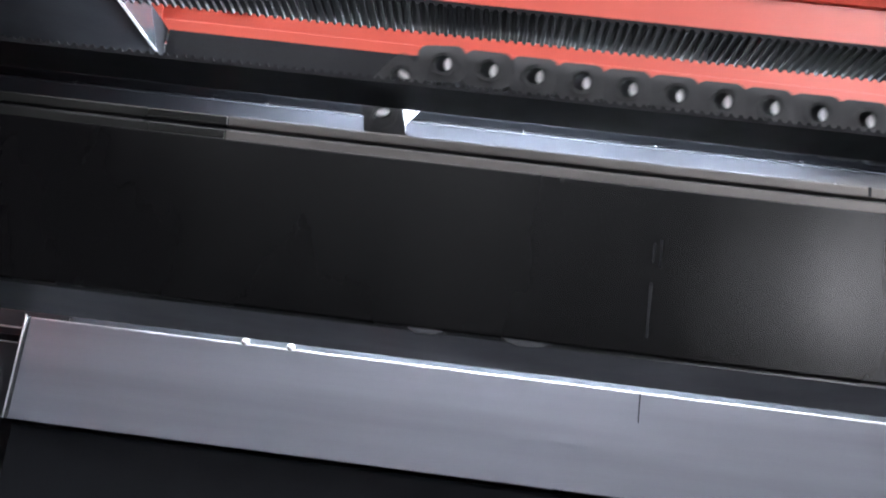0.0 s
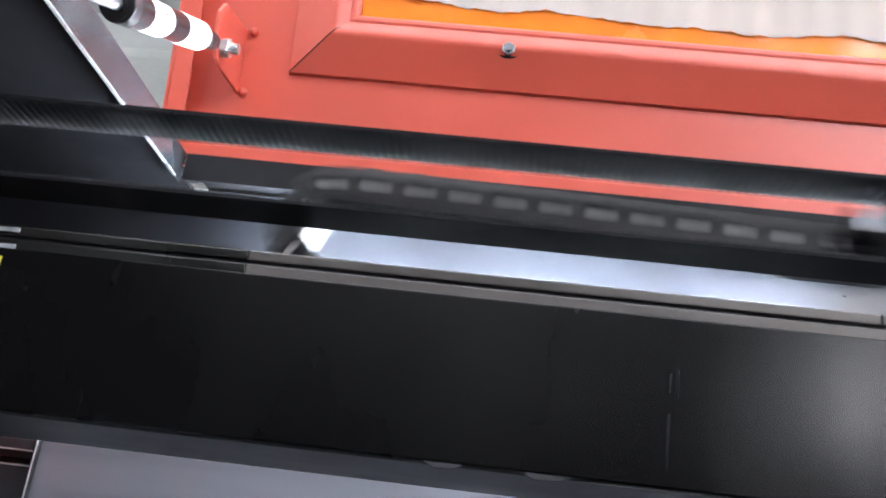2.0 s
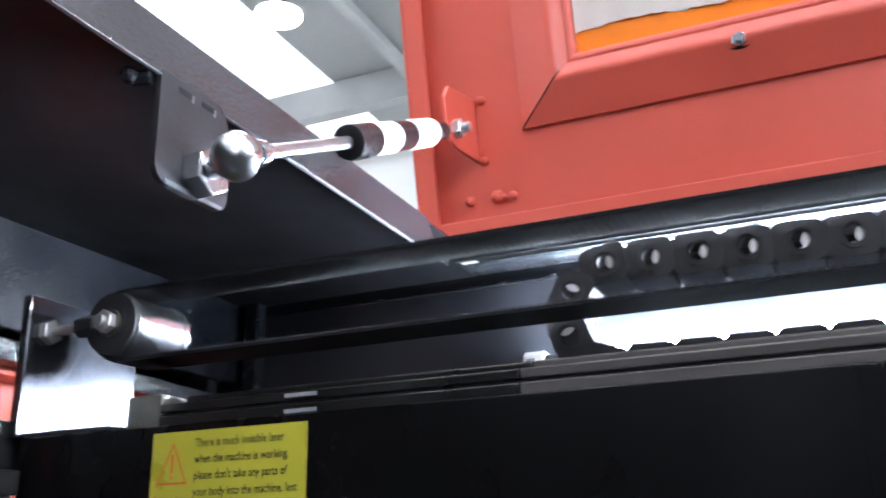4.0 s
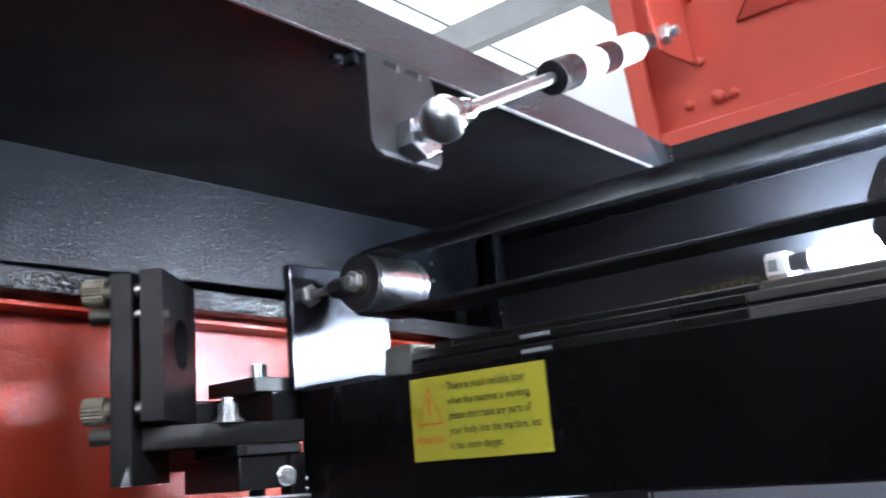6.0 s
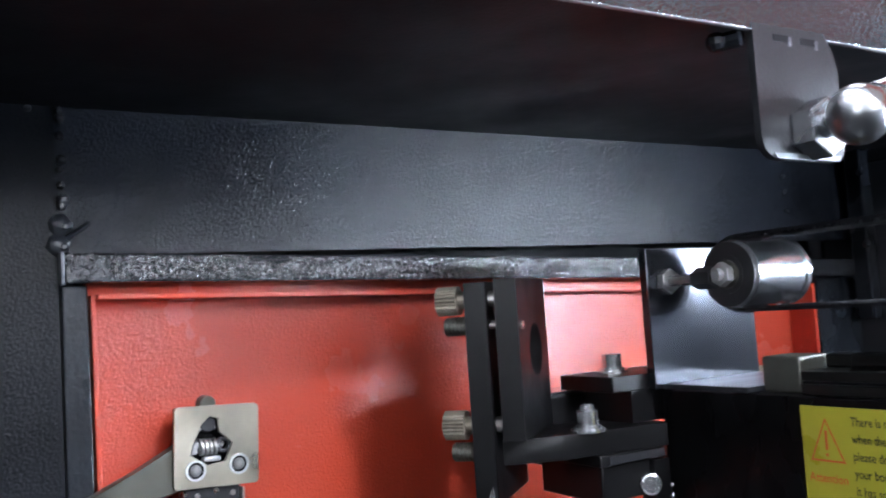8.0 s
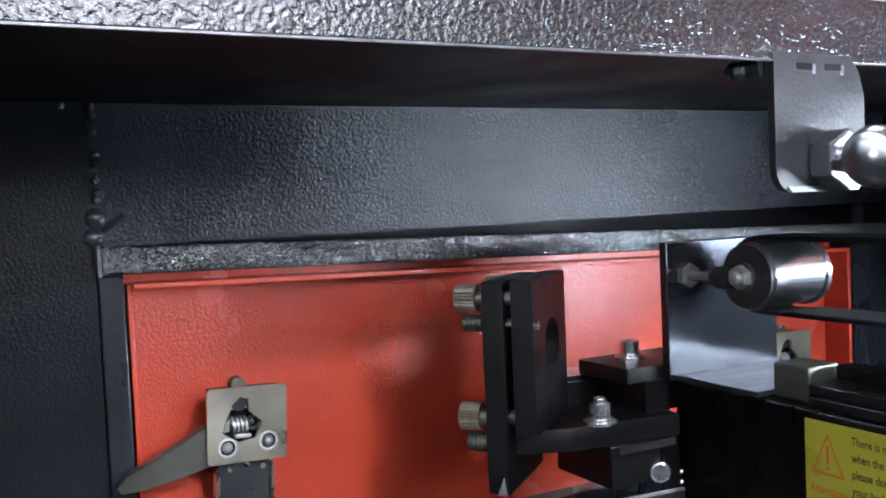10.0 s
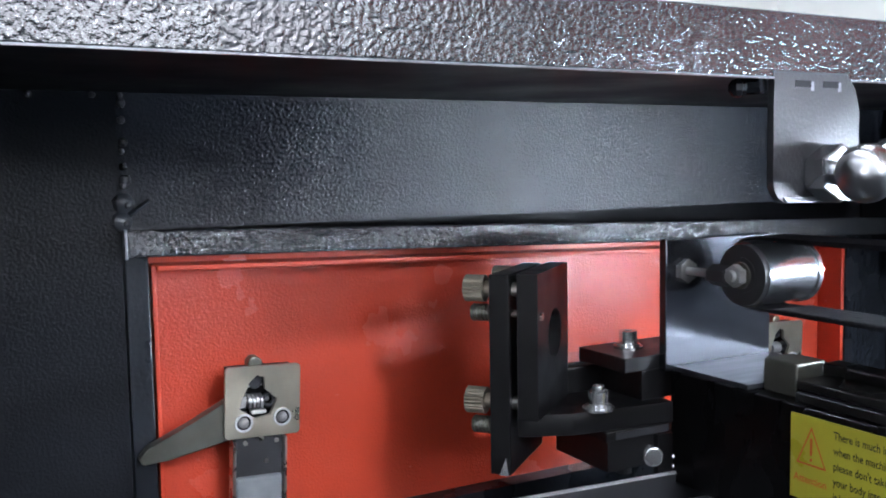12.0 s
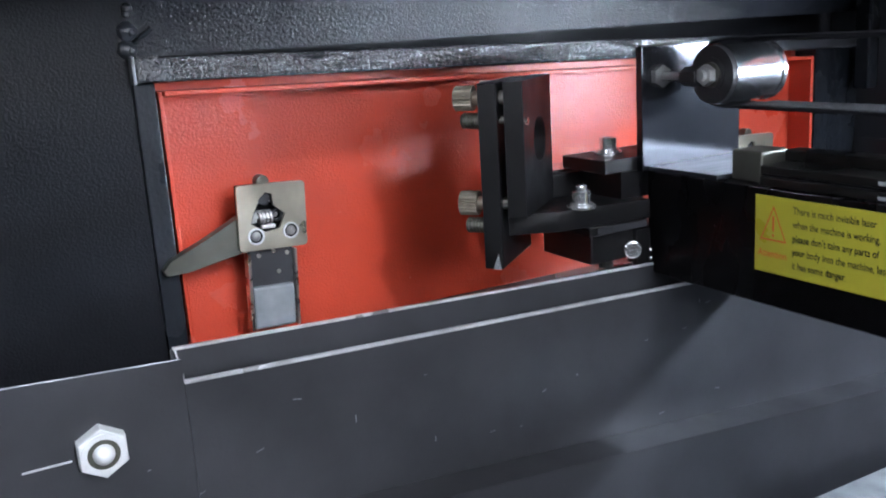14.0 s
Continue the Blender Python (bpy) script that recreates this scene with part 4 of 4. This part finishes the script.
lidpart("window_frame_bar", frame_bar([p for p, q in ri], [q for p, q in ri]), LIDRED)
bm = bmesh.new()
for (d0, y0), (d1, y1) in zip(prof[1:6], prof[2:7]):
    rod((X0 + d0, y0, Z0 + d0), (X0 + d1, y1, Z0 + d1), 0.0006, 6, bm=bm)
lidpart("mitre_gap", bm, UNDER, "dark open mitre joint")
bm = box(X0 + 0.04, XR - 0.04, 0.0035, 0.0055, Z0 + 0.04, ZT - 0.04)
lidpart("window_pane", bm, ORANGE, "orange acrylic pane")
# masking paper with a torn lower edge
bm = bmesh.new()
rnd = random.Random(21)
xs = np.linspace(X0 + 0.0575, XR - 0.0575, 180)
lowv, topv = [], []
for i, x in enumerate(xs):
    z = Z0 + 0.0760 + 0.004 * math.sin(i * 0.23) * math.sin(i * 0.061) + rnd.uniform(-0.0011, 0.0011) - (0.004 if i > 30 else 0)
    w = 0.0022 * math.sin(i * 0.5) * math.sin(i * 0.13) + 0.001 * math.sin(i * 1.3)
    lowv.append(bm.verts.new((x, 0.0018 + w * 0.5, z)))
    topv.append(bm.verts.new((x, 0.0010 + 1.2 * w, ZT - 0.058)))
for i in range(len(xs) - 1):
    bm.faces.new((lowv[i], lowv[i + 1], topv[i + 1], topv[i]))
lidpart("masking_paper", bm, PAPER, "wrinkled masking paper with a torn edge")
# screws of the window frame
for x in (-0.009, 0.44):
    bm = rod((x, -0.0050, Z0 + 0.034), (x, -0.0076, Z0 + 0.034), 0.0075, 24)
    bm.transform(Matrix.Translation((x, 0, 0)) @ Matrix.Diagonal((1.5, 1, 1, 1)) @ Matrix.Translation((-x, 0, 0)))
    lidpart("slot", bm, UNDER)
    bm = rod((x, -0.006, Z0 + 0.034), (x, -0.012, Z0 + 0.034), 0.0062, 6, bev=0.0005)
    rod((x, -0.012, Z0 + 0.034), (x, -0.016, Z0 + 0.034), 0.0032, 12, bm=bm)
    lidpart("frame_nut", bm, CHROME)
# strut bracket on the lid: folded ear
bm = slab([(-0.068, 0.082), (-0.062, 0.075), (-0.050, 0.071), (0.006, 0.069), (0.006, 0.128), (-0.056, 0.124), (-0.068, 0.112)], "x", -0.2430, -0.2400, 0.0008)
lidpart("strut_ear", bm, LIDRED)
bm = rod((-0.2400, -0.052, 0.087), (-0.2330, -0.052, 0.087), 0.0085, 6, bev=0.0006)
rod((-0.240, -0.052, 0.087), (-0.226, -0.052, 0.087), 0.0045, 14, bm=bm)
lidpart("ear_nut", bm, ZINC)
for x, z, r in ((-0.236, 0.070, 0.0042), (-0.234, 0.126, 0.0042), (-0.253, 0.036, 0.0046), (-0.227, 0.036, 0.0060), (-0.221, 0.034, 0.0034), (-0.213, 0.035, 0.0042)):
    bm = ball((x, 0.005, z), r, seg=14)
    lidpart("weld_spot", bm, LIDRED)
for x in (0.05, 0.55):
    bm = rod((x - 0.03, 0.014, 0.003), (x + 0.03, 0.014, 0.003), 0.006, 14)
    lidpart("hinge", bm, UNDER)

# ---------------------------------------------------------------- cable chain and laser head
P, R, CZ, CY = 0.0227, 0.0260, 1.0982, 0.435
CAPS = [-0.040, -0.056, -0.112, -0.126, -0.109, -0.074, -0.028, -0.040, -0.102, -0.118, -0.120, -0.068, -0.027, -0.037, -0.094, -0.131,
        -0.109, -0.071, -0.028, -0.027, -0.096, -0.117, -0.114, -0.073, -0.020, -0.041, -0.074, -0.114, -0.123, -0.096, -0.037, -0.035, -0.088]
LATER = {53: -0.020, 54: -0.051, 55: -0.050, 56: -0.040, 57: 0.020, 58: 0.055, 59: 0.020, 60: -0.045, 61: -0.02, 62: 0.03, 63: 0.0, 64: 0.045}


def cap_knots():
    """Place of the chain's bend at every tenth of a second."""
    out = list(CAPS)
    for k in range(33, 141):
        if k in LATER:
            out.append(LATER[k])
        else:
            w = math.cos(2 * math.pi * (k / 10 - 0.03) / 0.61)
            mid = -0.076 + 0.09 * min(1, max(0, (k - 33) / 20))
            out.append(mid + 0.045 * w)
    return out


KNOTS = cap_knots()


def bend_x(t):
    k = min(int(t * 10 + 1e-6), 139)
    f = t * 10 - k
    p0, p1, p2, p3 = KNOTS[max(k - 1, 0)], KNOTS[k], KNOTS[k + 1], KNOTS[min(k + 2, 140)]
    v = 0.5 * (2 * p1 + (p2 - p0) * f + (2 * p0 - 5 * p1 + 4 * p2 - p3) * f * f + (3 * p1 - p0 - 3 * p2 + p3) * f ** 3)
    return v + 0.0187


def head_x(t):
    return 0.130 + 2 * (bend_x(t) + 0.1093)


chain = thing("cable_chain", (0, CY, CZ), "black plastic cable chain feeding the laser head", "cable chain")


def link_mesh():
    """One link, its length along x: two pierced side plates and two cross bars."""
    bm = bmesh.new()
    n = 20
    for y0, y1 in ((-0.015, -0.0118), (0.0118, 0.015)):
        rows = []
        for y in (y0, y1):
            o, h = [], []
            for i in range(n):
                a = 2 * math.pi * (i + 0.5) / n
                d = Vector((math.cos(a), math.sin(a)))
                sx = 1 if d.x > 0 else -1
                shift = 0.0008 if d.x < 0 else 0.0
                sz = 1 if d.y > 0 else -1
                o.append(bm.verts.new((sx * 0.0066 + d.x * 0.0054, y + shift, sz * 0.0044 + d.y * 0.0054)))
                h.append(bm.verts.new((0.001 + d.x * 0.0040, y, d.y * 0.0044)))
            rows.append((o, h))
        (o0, h0), (o1, h1) = rows
        for i in range(n):
            j = (i + 1) % n
            bm.faces.new((o0[i], o0[j], h0[j], h0[i]))
            bm.faces.new((o1[i], h1[i], h1[j], o1[j]))
            bm.faces.new((o0[i], o1[i], o1[j], o0[j]))
            bm.faces.new((h0[i], h0[j], h1[j], h1[i]))
    for z0, z1 in ((-0.0095, -0.0078), (0.0078, 0.0095)):
        box(-0.0104, 0.0104, -0.0118, 0.0118, z0, z1, bm=bm)
    ring((0.001, -0.0151, 0), (0, 1, 0), 0.0066, 0.0058, 0.0006, 16, bm)
    rod((0.0060, -0.0144, 0), (0.0060, -0.012, 0), 0.0046, 16, bm=bm)
    bmesh.ops.recalc_face_normals(bm, faces=bm.faces)
    me = bpy.data.meshes.new("link")
    bm.to_mesh(me)
    bm.free()
    me.materials.append(PLASTIC)
    me.materials.append(PIN)
    for f in me.polygons:
        if abs(f.center.y + 0.0144) < 0.0003 and abs(f.center.x - 0.0060) < 0.0004 and abs(f.center.z) < 0.0004 and len(f.vertices) > 9:
            f.material_index = 1
    return me


LINK = link_mesh()
links = []
for i in range(34):
    ob = new("link", LINK)
    ob.parent = chain
    links.append(ob)


def link_pose(i, t):
    xb, xh = bend_x(t), head_x(t) - 0.022
    s = (i + 0.5) * P
    up = xh - xb
    if s < up:
        x, z, a = xh - s, -0.027 * (up - s), 1.5
    elif s < up + math.pi * R:
        f = (s - up) / R
        x, z, a = xb - R * math.sin(f), -R + R * math.cos(f), -math.degrees(f)
    else:
        x, z, a = xb + (s - up - math.pi * R), -2 * R, -180.0
    return pose(x, 0, z, 0, a, 0)


head = thing("laser_head", (0.0, 0.34, 0.96), "black laser head carriage riding on the gantry beam", "laser head")
bm = box(0.0, 0.062, 0.345, 0.3655, 0.948, 1.032, 0.001)
part("slider", bm, UNDER, head)
bm = box(0.008, 0.085, 0.318, 0.344, 0.955, 1.092, 0.0015)
part("front_plate", bm, UNDER, head)
bm = box(0.036, 0.08, 0.3665, 0.41, 1.047, 1.056, 0.001)
part("carriage_plate", bm, UNDER, head)
bm = slab([(0.004, 1.047), (0.009, 1.047), (0.026, 1.068), (0.021, 1.068)], "y", 0.392, 0.396, 0.0006)
part("gusset", bm, LIPGREY, head, "slanting grey gusset bar")
bm = ring((0.024, 0.3915, 1.056), (0, 1, 0), 0.0055, 0.0035, 0.002, 18)
part("gusset_eye", bm, SHEET, head)
bm = box(-0.004, 0.004, 0.388, 0.396, 1.047, 1.070, 0.0008)
part("gusset_post", bm, LIPGREY, head)
bm = box(-0.052, 0.0, 0.421, 0.450, 1.080, 1.101, 0.003)
box(-0.012, 0.03, 0.400, 0.452, 1.087, 1.112, 0.003, bm=bm)
part("chain_clamp", bm, PLASTIC, head)
bm = rod((-0.022, 0.416, 1.086), (-0.022, 0.416, 1.108), 0.003, 12)
rod((-0.03, 0.414, 1.092), (0.012, 0.410, 1.092), 0.0035, 12, bm=bm)
part("cable", bm, RUBBER, head)
socket_screw(head, (0.024, 0.318, 1.083), (0, -1, 0), 0.0052, 0.004, PLASTIC)
bm = slab([(0.0, 1.060), (0.010, 1.092), (0.040, 1.092), (0.040, 1.060)], "y", 0.344, 0.40, 0.001)
part("belt_clamp", bm, PLASTIC, head)
bm = rod((0.05, 0.300, 0.93), (0.05, 0.300, 1.05), 0.013, 28, bev=0.001)
part("lens_tube", bm, UNDER, head)
bm = rod((0.05, 0.300, 0.905), (0.05, 0.300, 0.93), 0.004, 24, r1=0.011)
part("nozzle", bm, ALU, head, "conical aluminium nozzle")
for x in (0.016, 0.075):
    socket_screw(head, (x, 0.318, 0.965), (0, -1, 0), 0.004, 0.003, PLASTIC)


def motions():
    times = [k / 30 for k in range(421)]
    walk(head, [(t, pose(head_x(t), 0.34, 0.96)) for t in times])
    # the belt's teeth repeat every 4.2 mm, so its runs shuttle within two pitches at its speed
    for ob, way in zip(runs, (-1, 1)):
        rows = []
        for k in range(421):
            t = k / 30
            travel = min(0.0084, abs(head_x(min(t + 1 / 60, 14)) - head_x(max(t - 1 / 60, 0))))
            travel = min(0.0084, max(0.0050, travel * 1.6)) if t < 3.3 else travel
            rows.append((t, pose(way * (0, 1, -1)[k % 3] * (travel if k > 2 else 0), 0, 0)))
        walk(ob, rows)
    for i, ob in enumerate(links):
        walk(ob, [(t, link_pose(i, t)) for t in times])


motions()
